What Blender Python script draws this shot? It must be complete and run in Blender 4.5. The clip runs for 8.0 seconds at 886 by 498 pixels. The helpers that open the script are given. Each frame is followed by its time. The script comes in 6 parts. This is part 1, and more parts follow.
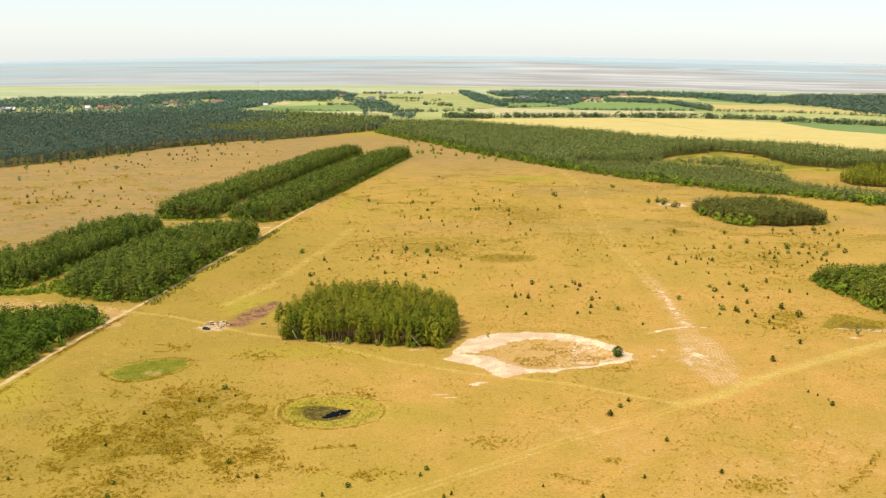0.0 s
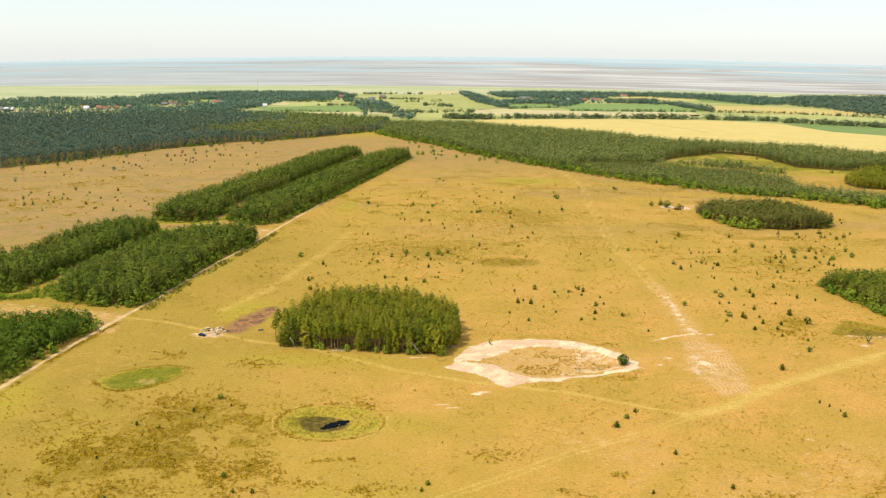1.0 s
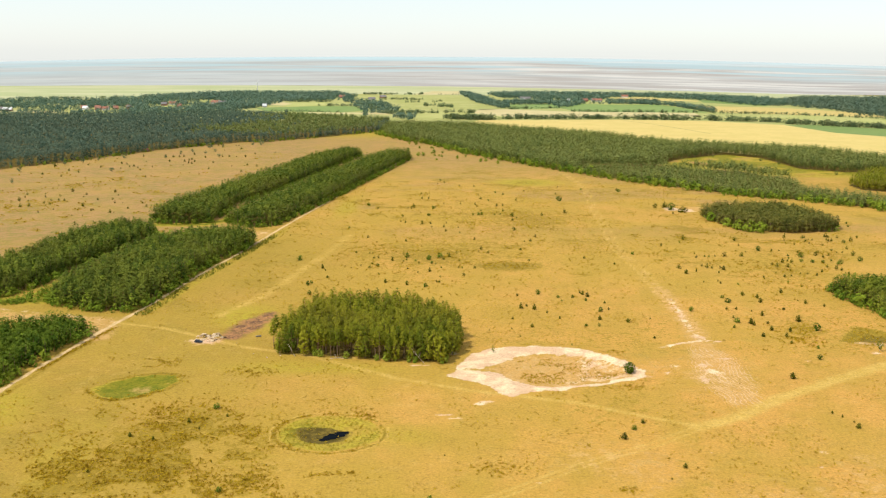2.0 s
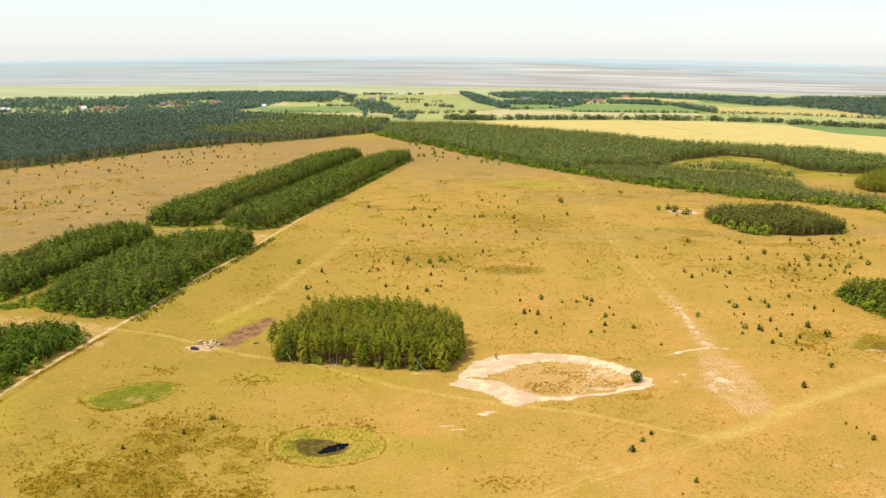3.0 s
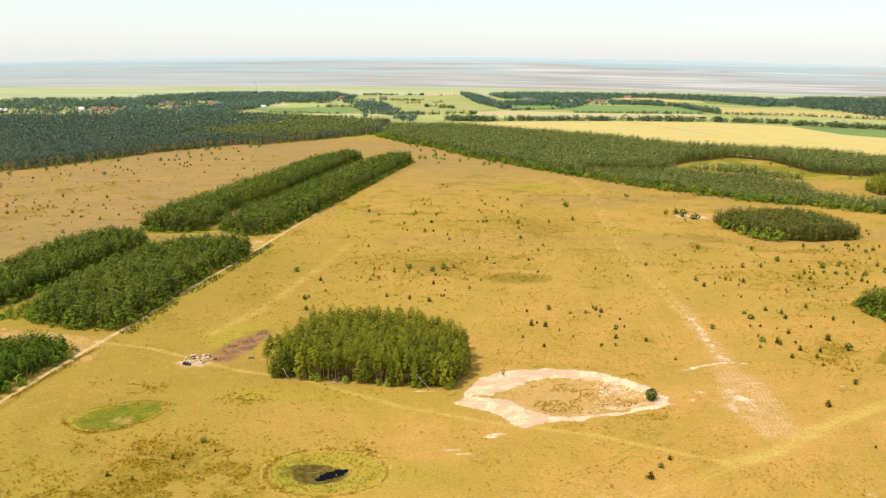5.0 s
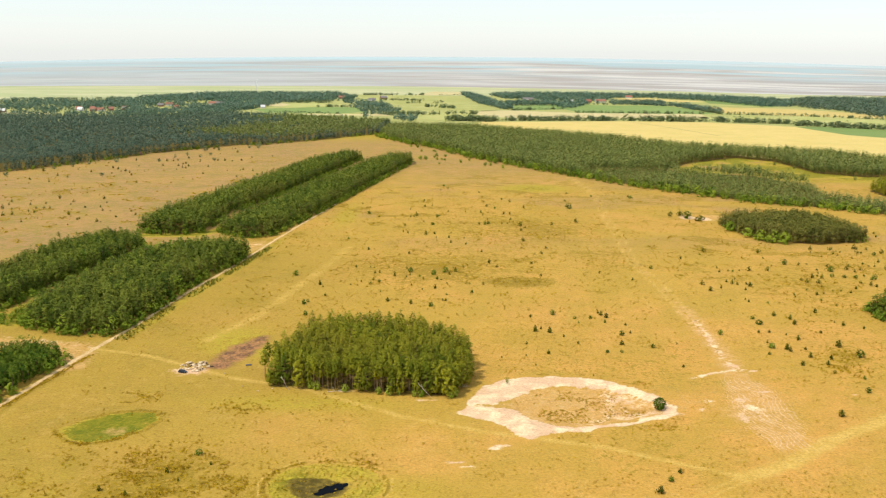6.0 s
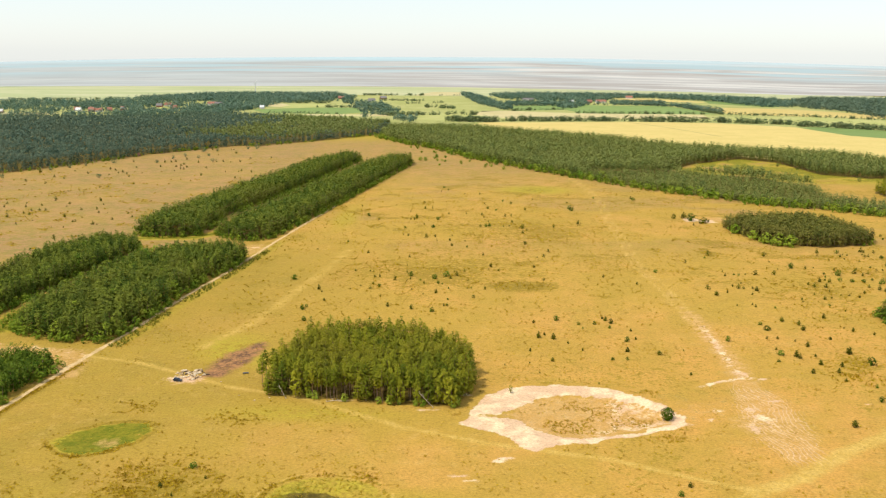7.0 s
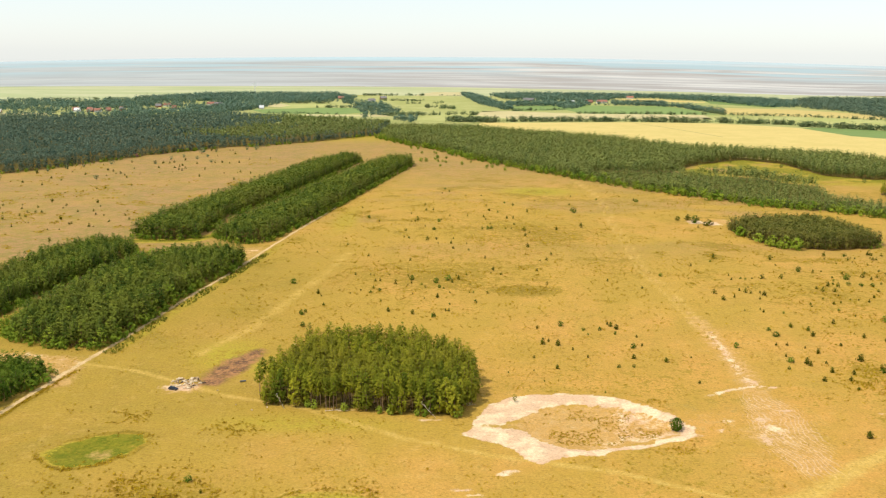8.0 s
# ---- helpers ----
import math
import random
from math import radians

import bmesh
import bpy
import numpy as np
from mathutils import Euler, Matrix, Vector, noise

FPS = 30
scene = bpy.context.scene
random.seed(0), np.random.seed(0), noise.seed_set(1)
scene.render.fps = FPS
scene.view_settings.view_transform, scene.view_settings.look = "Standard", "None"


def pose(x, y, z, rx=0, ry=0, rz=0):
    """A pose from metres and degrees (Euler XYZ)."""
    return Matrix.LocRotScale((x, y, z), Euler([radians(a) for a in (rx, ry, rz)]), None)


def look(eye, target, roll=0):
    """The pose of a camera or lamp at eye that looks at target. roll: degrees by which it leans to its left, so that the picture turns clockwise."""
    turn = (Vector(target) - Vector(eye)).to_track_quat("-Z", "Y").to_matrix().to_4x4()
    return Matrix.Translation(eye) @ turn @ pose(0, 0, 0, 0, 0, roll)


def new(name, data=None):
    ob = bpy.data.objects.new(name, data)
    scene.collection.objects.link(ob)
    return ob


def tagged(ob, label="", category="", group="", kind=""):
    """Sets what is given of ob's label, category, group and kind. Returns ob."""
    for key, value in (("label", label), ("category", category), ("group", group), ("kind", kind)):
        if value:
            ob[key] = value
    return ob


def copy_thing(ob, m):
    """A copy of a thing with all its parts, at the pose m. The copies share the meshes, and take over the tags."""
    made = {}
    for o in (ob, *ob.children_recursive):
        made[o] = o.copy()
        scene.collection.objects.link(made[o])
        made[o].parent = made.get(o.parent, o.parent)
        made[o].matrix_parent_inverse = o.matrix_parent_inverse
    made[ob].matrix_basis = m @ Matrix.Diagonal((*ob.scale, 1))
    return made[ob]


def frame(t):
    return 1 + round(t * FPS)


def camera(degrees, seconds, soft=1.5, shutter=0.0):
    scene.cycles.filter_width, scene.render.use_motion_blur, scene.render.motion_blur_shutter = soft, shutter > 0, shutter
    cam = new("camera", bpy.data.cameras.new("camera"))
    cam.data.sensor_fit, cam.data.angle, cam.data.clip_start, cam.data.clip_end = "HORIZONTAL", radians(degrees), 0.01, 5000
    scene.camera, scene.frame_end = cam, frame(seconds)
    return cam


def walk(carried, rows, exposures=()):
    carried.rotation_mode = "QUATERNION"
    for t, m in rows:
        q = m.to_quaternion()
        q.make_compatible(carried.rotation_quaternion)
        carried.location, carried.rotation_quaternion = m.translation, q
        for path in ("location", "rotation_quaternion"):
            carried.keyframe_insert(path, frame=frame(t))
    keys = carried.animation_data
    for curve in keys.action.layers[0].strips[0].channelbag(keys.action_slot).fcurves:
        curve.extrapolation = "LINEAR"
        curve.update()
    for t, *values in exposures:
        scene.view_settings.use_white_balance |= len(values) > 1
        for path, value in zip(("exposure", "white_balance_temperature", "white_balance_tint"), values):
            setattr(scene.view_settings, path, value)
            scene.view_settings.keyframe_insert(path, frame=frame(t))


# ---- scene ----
cam = camera(51.1, 8.0, soft=1.2)
PATH = [
    (0.0, (3.86, -12.06, 147.75), (4.4, 965.9, -60.8), 0.15),
    (0.5, (3.38, -6.52, 147.78), (3.9, 972.0, -60.2), 0.20),
    (1.0, (2.90, -0.96, 147.82), (3.9, 977.0, -60.2), 0.25),
    (1.5, (2.41, 4.63, 147.86), (3.4, 982.6, -60.1), 0.30),
    (3.0, (0.95, 21.43, 148.11), (2.0, 999.9, -59.9), 0.30),
    (3.5, (0.46, 27.02, 148.17), (1.5, 1005.0, -59.8), 0.30),
    (4.0, (-0.03, 32.61, 148.21), (1.0, 1011.1, -59.3), 0.30),
    (4.5, (-0.53, 38.20, 148.25), (0.5, 1016.7, -59.3), 0.30),
    (6.0, (-2.09, 54.93, 148.41), (-1.1, 1032.9, -59.6), 0.30),
    (6.5, (-2.58, 60.47, 148.44), (-1.1, 1038.5, -59.6), 0.30),
    (7.0, (-3.08, 65.98, 148.46), (-1.6, 1044.5, -59.5), 0.30),
    (7.5, (-3.58, 71.47, 148.47), (-2.1, 1049.5, -59.5), 0.30),
    (8.0, (-4.09, 76.96, 148.48), (-2.6, 1055.5, -59.5), 0.30),
]
walk(cam, [(t, look(eye, target, roll)) for t, eye, target, roll in PATH])

# ---- world and sun ----
SUN_EL, SUN_AZ = 60.0, (-0.88, -0.42)
world = bpy.data.worlds.new("sky")
scene.world = world
world.use_nodes = True
wn = world.node_tree.nodes
wl = world.node_tree.links
sky = wn.new("ShaderNodeTexSky")
sky.sky_type = "NISHITA"
sky.sun_disc = False
sky.sun_elevation = radians(SUN_EL)
sky.sun_rotation = math.atan2(SUN_AZ[0], SUN_AZ[1])
sky.altitude = 50.0
sky.air_density = 1.0
sky.dust_density = 0.5
sky.ozone_density = 1.0
wn["Background"].inputs["Strength"].default_value = 0.07
wl.new(sky.outputs["Color"], wn["Background"].inputs["Color"])
# thin white summer haze over the whole sky
haze = wn.new("ShaderNodeBackground")
haze.inputs["Color"].default_value = (0.88, 0.945, 1.0, 1)
haze.inputs["Strength"].default_value = 0.60
both = wn.new("ShaderNodeAddShader")
wl.new(wn["Background"].outputs[0], both.inputs[0])
wl.new(haze.outputs[0], both.inputs[1])
wl.new(both.outputs[0], wn["World Output"].inputs["Surface"])
sun_data = bpy.data.lights.new("sun", "SUN")
sun_data.energy = 3.35
sun_data.angle = radians(1.5)
sun_data.color = (1.0, 0.96, 0.885)
sun = new("sun", sun_data)
h = math.hypot(*SUN_AZ)
sv = Vector((SUN_AZ[0] / h, SUN_AZ[1] / h, math.tan(radians(SUN_EL))))
sun.matrix_world = look(sv * 500, (0, 0, 0))
scene.view_settings.exposure = 0.0

# ---- small numeric helpers ----
rng = np.random.default_rng(7)


def hash01(ix, iy, seed):
    n = (ix.astype(np.int64) * 374761393 + iy.astype(np.int64) * 668265263 + seed * 974634777) & 0xFFFFFFFF
    n = ((n ^ (n >> 13)) * 1274126177) & 0xFFFFFFFF
    n = n ^ (n >> 16)
    return (n & 0xFFFFFF) / float(0xFFFFFF)


def vnoise(x, y, size, seed=0):
    """Smooth value noise, 0 to 1, with cells of that size in metres."""
    u, v = np.asarray(x, float) / size, np.asarray(y, float) / size
    iu, iv = np.floor(u), np.floor(v)
    fu, fv = u - iu, v - iv
    fu, fv = fu * fu * (3 - 2 * fu), fv * fv * (3 - 2 * fv)
    a, b = hash01(iu, iv, seed), hash01(iu + 1, iv, seed)
    c, d = hash01(iu, iv + 1, seed), hash01(iu + 1, iv + 1, seed)
    return (a * (1 - fu) + b * fu) * (1 - fv) + (c * (1 - fu) + d * fu) * fv


def fbm(x, y, size, seed=0, octaves=4):
    total, amp, norm = 0.0, 1.0, 0.0
    for k in range(octaves):
        total = total + amp * vnoise(x, y, size / 2 ** k, seed + 17 * k)
        norm += amp
        amp *= 0.55
    return total / norm


def step(v, a, b):
    s = np.clip((v - a) / (b - a), 0, 1)
    return s * s * (3 - 2 * s)


def seg_dist(x, y, a, b):
    ax, ay = a
    dx, dy = b[0] - ax, b[1] - ay
    s = np.clip(((x - ax) * dx + (y - ay) * dy) / (dx * dx + dy * dy + 1e-9), 0, 1)
    return np.hypot(x - ax - s * dx, y - ay - s * dy)


def line_dist(x, y, pts):
    d = np.full(np.shape(x), 1e9)
    for a, b in zip(pts, pts[1:]):
        d = np.minimum(d, seg_dist(x, y, a, b))
    return d


def inside(x, y, pts):
    r = np.zeros(np.shape(x), bool)
    for a, b in zip(pts, pts[1:] + pts[:1]):
        if a[1] != b[1]:
            r ^= ((a[1] > y) != (b[1] > y)) & (x < (b[0] - a[0]) * (y - a[1]) / (b[1] - a[1]) + a[0])
    return r


def poly_dist(x, y, pts):
    """Signed distance to a closed outline: minus inside."""
    d = line_dist(x, y, pts + pts[:1])
    return np.where(inside(x, y, pts), -d, d)


# ---- plan of the heath ----
TRACK = [(-212, 230), (-195, 382), (-190, 432), (-181, 488), (-174, 530), (-163, 604), (-148, 700), (-136, 787), (-107, 971), (-83, 1138), (-61, 1261), (-47, 1330)]
BRANCH = [(-177, 505), (-208, 517), (-251, 530), (-330, 540)]
CROSSWAY = [(-136, 770), (-160, 765), (-215, 770), (-262, 790), (-300, 800)]
BIG_TRACK = [(320, 500), (235, 449), (189, 421), (149, 393), (128, 374), (107, 362), (85, 345), (52, 325), (24, 303), (-12, 277), (-70, 235)]
GRASS_TRACK = [(107, 362), (83, 375), (60, 388), (35, 396), (14, 402), (-19, 418), (-61, 448), (-99, 463), (-150, 495), (-180, 505)]
FAR_TRACK = [(148, 1260), (152, 1184), (158, 1085), (158, 1000), (149, 905), (143, 801), (137, 713), (140, 650), (140, 590), (140, 545)]
HALF_TRACK = [(-75, 760), (-81, 706), (-86, 679), (-93, 646), (-99, 615), (-106, 573), (-125, 520)]
PIT_OUT = [(4, 422), (12, 442), (18, 454), (27, 463), (39, 467), (51, 468), (71, 463), (85, 451), (95, 440), (99, 427), (97, 421), (89, 416), (72, 408), (55, 402), (42, 400), (33, 393), (28, 399), (20, 411), (11, 417)]
PIT_IN = [(22, 430), (29, 442), (39, 450), (50, 454), (69, 453), (82, 445), (91, 432), (91, 424), (74, 412), (56, 408), (44, 409), (35, 414), (30, 424)]
HOLLOW = [(-157, 402), (-150, 412), (-142, 419), (-130, 422), (-121, 421), (-117, 412), (-121, 402), (-131, 391), (-140, 389), (-148, 392)]
POND, GREEN_HOLLOW = (-42.5, 355.0), (-137.0, 405.0)
POND_WATER = [(-46, 350), (-46.2, 351.6), (-44.6, 352.6), (-45, 354.6), (-43.2, 355.4), (-42.8, 357.4), (-40.4, 357.2), (-39.4, 359.4), (-37, 359), (-35.2, 360), (-34.6, 357.6), (-36.6, 356.6), (-36, 354.6), (-38.8, 353.8), (-39.6, 352), (-42, 351.8), (-43, 350)]
BURNT = [(-114, 476), (-110, 504), (-97, 525), (-92, 522), (-98, 500), (-106, 477)]
EAST_POND = [(213, 478), (222, 492), (232, 504), (242, 495), (256, 484), (250, 470), (228, 470)]
EAST_SAND = [(214, 475), (224, 482), (250, 478), (262, 470), (240, 466), (226, 470)]
RUTS = [(122, 440), (131, 468), (146, 460), (149, 440), (146, 408), (141, 388), (127, 384), (120, 405)]


def gz(x, y):
    """Height of the ground."""
    x, y = np.asarray(x, float), np.asarray(y, float)
    near = 1 - step(y, 900, 1500)
    z = ((fbm(x, y, 90, 3, 3) - 0.5) * 1.6 + (fbm(x, y, 14, 5, 2) - 0.5) * 0.25) * near
    r = np.hypot((x - POND[0]) / 21, (y - POND[1]) / 18)
    z = z - 1.5 * (1 - step(r, 0.25, 1.0)) * near
    r = np.hypot((x - GREEN_HOLLOW[0]) / 18, (y - GREEN_HOLLOW[1]) / 15)
    z = z - 0.8 * (1 - step(r, 0.2, 1.05))
    d = poly_dist(x, y, PIT_IN)
    z = z - 1.3 * (1 - step(d, -9, 3)) + 0.5 * np.exp(-((d - 6) / 4) ** 2)
    d = poly_dist(x, y, EAST_POND)
    z = z - 1.2 * (1 - step(d, -8, 4))
    return z


def g1(x, y):
    return float(gz(np.array([x]), np.array([y]))[0])


# ---- materials ----
def material(name, rough=0.85, spec=0.25):
    m = bpy.data.materials.new(name)
    m.use_nodes = True
    b = m.node_tree.nodes["Principled BSDF"]
    b.inputs["Roughness"].default_value = rough
    b.inputs["Specular IOR Level"].default_value = spec
    return m, m.node_tree.nodes, m.node_tree.links, b


def mathn(n, l, op, a, b=None, clamp=False):
    q = n.new("ShaderNodeMath")
    q.operation, q.use_clamp = op, clamp
    for i, v in enumerate((a, b)):
        if v is None:
            continue
        if isinstance(v, (int, float)):
            q.inputs[i].default_value = v
        else:
            l.new(v, q.inputs[i])
    return q.outputs[0]


def mixc(n, l, f, a, b):
    q = n.new("ShaderNodeMix")
    q.data_type = "RGBA"
    for i, v in ((0, f), (6, a), (7, b)):
        if isinstance(v, (int, float)):
            q.inputs[i].default_value = v
        elif isinstance(v, tuple):
            q.inputs[i].default_value = (*v, 1)
        else:
            l.new(v, q.inputs[i])
    return q.outputs[2]


def noisen(n, l, scale, detail=4.0, rough=0.6, squash=(1, 1, 1)):
    """Noise over the world's own metres; scale: cells to a metre."""
    g = n.new("ShaderNodeNewGeometry")
    v = n.new("ShaderNodeVectorMath")
    v.operation = "MULTIPLY"
    v.inputs[1].default_value = squash
    l.new(g.outputs["Position"], v.inputs[0])
    q = n.new("ShaderNodeTexNoise")
    q.inputs["Scale"].default_value, q.inputs["Detail"].default_value, q.inputs["Roughness"].default_value = scale, detail, rough
    l.new(v.outputs[0], q.inputs["Vector"])
    return q.outputs["Fac"]


def smooth(n, l, v, a, b):
    q = n.new("ShaderNodeMapRange")
    q.interpolation_type = "SMOOTHSTEP"
    q.inputs["From Min"].default_value, q.inputs["From Max"].default_value = a, b
    l.new(v, q.inputs["Value"])
    return q.outputs["Result"]


def attr(n, name):
    q = n.new("ShaderNodeAttribute")
    q.attribute_name = name
    return q.outputs["Fac"]


def heath_material():
    m, n, l, b = material("heath_ground", 0.95, 0.1)
    big, mid, patch = noisen(n, l, 0.010, 4), noisen(n, l, 0.045, 5, 0.65), noisen(n, l, 0.16, 5, 0.7)
    fine, grit = noisen(n, l, 0.42, 5, 0.7), noisen(n, l, 0.95, 4, 0.7)
    streak = noisen(n, l, 0.07, 5, 0.65, (0.85, 1.0, 1.0))
    col = mixc(n, l, smooth(n, l, big, 0.40, 0.60), DRY_A, DRY_B)
    col = mixc(n, l, mathn(n, l, "MULTIPLY", attr(n, "warm"), 0.75), col, WARM)
    col = mixc(n, l, attr(n, "olive"), col, OLIVE)
    col = mixc(n, l, mathn(n, l, "MULTIPLY", smooth(n, l, mid, 0.42, 0.62), 0.5), col, DRY_C)
    col = mixc(n, l, mathn(n, l, "MULTIPLY", smooth(n, l, streak, 0.46, 0.66), 0.32), col, DRY_D)
    col = mixc(n, l, mathn(n, l, "MULTIPLY", smooth(n, l, patch, 0.50, 0.66), 0.32), col, DRY_F)
    speck = mathn(n, l, "MULTIPLY", smooth(n, l, fine, 0.51, 0.60), smooth(n, l, noisen(n, l, 0.1, 4, 0.6), 0.42, 0.56))
    col = mixc(n, l, mathn(n, l, "MULTIPLY", smooth(n, l, noisen(n, l, 0.022, 5, 0.6), 0.42, 0.60), 0.5), col, DRY_G)
    col = mixc(n, l, mathn(n, l, "MULTIPLY", speck, 0.3), col, DRY_E)
    red = attr(n, "ruddy")
    col = mixc(n, l, mathn(n, l, "MULTIPLY", red, 0.8), col, mixc(n, l, smooth(n, l, mathn(n, l, "ADD", mathn(n, l, "MULTIPLY", patch, 0.6), mathn(n, l, "MULTIPLY", mid, 0.4)), 0.44, 0.57), RUDDY, RUDDY_B))
    jit = mathn(n, l, "ADD", mathn(n, l, "MULTIPLY", mathn(n, l, "SUBTRACT", fine, 0.5), 1.3), mathn(n, l, "MULTIPLY", mathn(n, l, "SUBTRACT", patch, 0.5), 1.5))

    def layer(col, name, amount, lo, hi, ca, cb, alpha=1.0):
        v = mathn(n, l, "ADD", attr(n, name), mathn(n, l, "MULTIPLY", jit, amount))
        f = mathn(n, l, "MULTIPLY", smooth(n, l, v, lo, hi), alpha)
        return mixc(n, l, f, col, mixc(n, l, smooth(n, l, mathn(n, l, "ADD", mathn(n, l, "MULTIPLY", fine, 0.5), mathn(n, l, "MULTIPLY", patch, 0.5)), 0.42, 0.58), ca, cb))
    col = layer(col, "lush", 0.5, 0.12, 0.58, YELLOWGREEN, DRY_G, 0.9)
    col = layer(col, "lush", 0.8, 0.62, 0.95, LUSH_A, LUSH_B, 0.9)
    col = layer(col, "heather", 1.3, 0.40, 0.60, HEATHER_A, HEATHER_B, 0.82)
    col = layer(col, "worn", 0.35, 0.2, 0.85, WORN_A, WORN_B, 0.85)
    col = layer(col, "soil", 0.6, 0.30, 0.85, SOIL_A, SOIL_B, 0.65)
    xyz = n.new("ShaderNodeSeparateXYZ")
    geo = n.new("ShaderNodeNewGeometry")
    l.new(geo.outputs["Position"], xyz.inputs[0])
    lane = mathn(n, l, "ADD", mathn(n, l, "ADD", xyz.outputs[0], mathn(n, l, "MULTIPLY", xyz.outputs[1], 0.10)), mathn(n, l, "MULTIPLY", noisen(n, l, 0.022, 4, 0.6), 26.0))
    groove = smooth(n, l, mathn(n, l, "SINE", mathn(n, l, "MULTIPLY", lane, 3.1)), 0.45, 0.98)
    groove = mathn(n, l, "MULTIPLY", groove, mathn(n, l, "MULTIPLY", attr(n, "rut"), smooth(n, l, patch, 0.34, 0.52)))
    col = mixc(n, l, mathn(n, l, "MULTIPLY", groove, 0.9), col, SAND_C)
    sv_ = mathn(n, l, "ADD", attr(n, "sand"), mathn(n, l, "MULTIPLY", jit, 0.8))
    bed = mixc(n, l, smooth(n, l, noisen(n, l, 0.09, 4, 0.6), 0.40, 0.58), SAND_A, SAND_B)
    bed = mixc(n, l, mathn(n, l, "MULTIPLY", smooth(n, l, fine, 0.56, 0.68), 0.5), bed, SOIL_A)
    col = mixc(n, l, smooth(n, l, sv_, 0.30, 0.68), col, bed)
    col = layer(col, "burnt", 0.35, 0.25, 0.85, BURNT_A, BURNT_B, 0.95)
    col = layer(col, "mud", 0.6, 0.35, 0.7, MUD_A, MUD_B, 1.0)
    tuft = mathn(n, l, "MULTIPLY", smooth(n, l, noisen(n, l, 0.62, 3, 0.6), 0.57, 0.66), smooth(n, l, noisen(n, l, 0.035, 5, 0.65), 0.40, 0.56))
    tuft = mathn(n, l, "MULTIPLY", tuft, mathn(n, l, "SUBTRACT", 0.42, attr(n, "sand"), True))
    col = mixc(n, l, tuft, col, TUFT)
    hs = n.new("ShaderNodeHueSaturation")
    l.new(col, hs.inputs["Color"])
    l.new(mathn(n, l, "ADD", mathn(n, l, "MULTIPLY", grit, 1.05), 0.465), hs.inputs["Value"])
    l.new(hs.outputs[0], b.inputs["Base Color"])
    bump = n.new("ShaderNodeBump")
    bump.inputs["Strength"].default_value, bump.inputs["Distance"].default_value = 0.22, 0.5
    l.new(fine, bump.inputs["Height"])
    l.new(bump.outputs[0], b.inputs["Normal"])
    return m


DRY_A, DRY_B, DRY_C = (0.465, 0.280, 0.046), (0.52, 0.285, 0.060), (0.42, 0.255, 0.038)
TUFT = (0.185, 0.125, 0.016)
DRY_G = (0.392, 0.252, 0.036)
YELLOWGREEN = (0.395, 0.312, 0.028)
OLIVE = (0.322, 0.214, 0.031)
WARM = (0.56, 0.290, 0.064)
DRY_D, DRY_E, DRY_F = (0.395, 0.232, 0.040), (0.255, 0.145, 0.026), (0.56, 0.355, 0.098)
RUDDY, RUDDY_B = (0.365, 0.205, 0.086), (0.240, 0.182, 0.052)
LUSH_A, LUSH_B = (0.105, 0.125, 0.006), (0.22, 0.192, 0.012)
HEATHER_A, HEATHER_B = (0.195, 0.130, 0.012), (0.32, 0.205, 0.020)
WORN_A, WORN_B = (0.51, 0.325, 0.064), (0.58, 0.375, 0.090)
SOIL_A, SOIL_B = (0.52, 0.285, 0.085), (0.62, 0.365, 0.14)
SAND_C = (0.61, 0.40, 0.20)
SAND_A, SAND_B = (0.76, 0.57, 0.33), (0.64, 0.41, 0.235)
BURNT_A, BURNT_B = (0.13, 0.065, 0.04), (0.40, 0.19, 0.075)
MUD_A, MUD_B = (0.090, 0.064, 0.012), (0.185, 0.128, 0.022)
HEATH = heath_material()


def plain_material(name, ca, cb, scale, rough=0.9, squash=(1, 1, 1), cc=None, bump=0.0, spec=0.06):
    m, n, l, b = material(name, rough, spec)
    f = noisen(n, l, scale, 5, 0.65, squash)
    col = mixc(n, l, smooth(n, l, f, 0.35, 0.65), ca, cb)
    if cc:
        col = mixc(n, l, smooth(n, l, noisen(n, l, scale * 7, 3, 0.6, squash), 0.5, 0.75), col, cc)
    info = n.new("ShaderNodeObjectInfo")
    hs = n.new("ShaderNodeHueSaturation")
    l.new(col, hs.inputs["Color"])
    l.new(mathn(n, l, "ADD", mathn(n, l, "MULTIPLY", info.outputs["Random"], 0.2), 0.9), hs.inputs["Value"])
    l.new(hs.outputs[0], b.inputs["Base Color"])
    if bump:
        q = n.new("ShaderNodeBump")
        q.inputs["Strength"].default_value, q.inputs["Distance"].default_value = bump, 0.1
        l.new(f, q.inputs["Height"])
        l.new(q.outputs[0], b.inputs["Normal"])
    return m


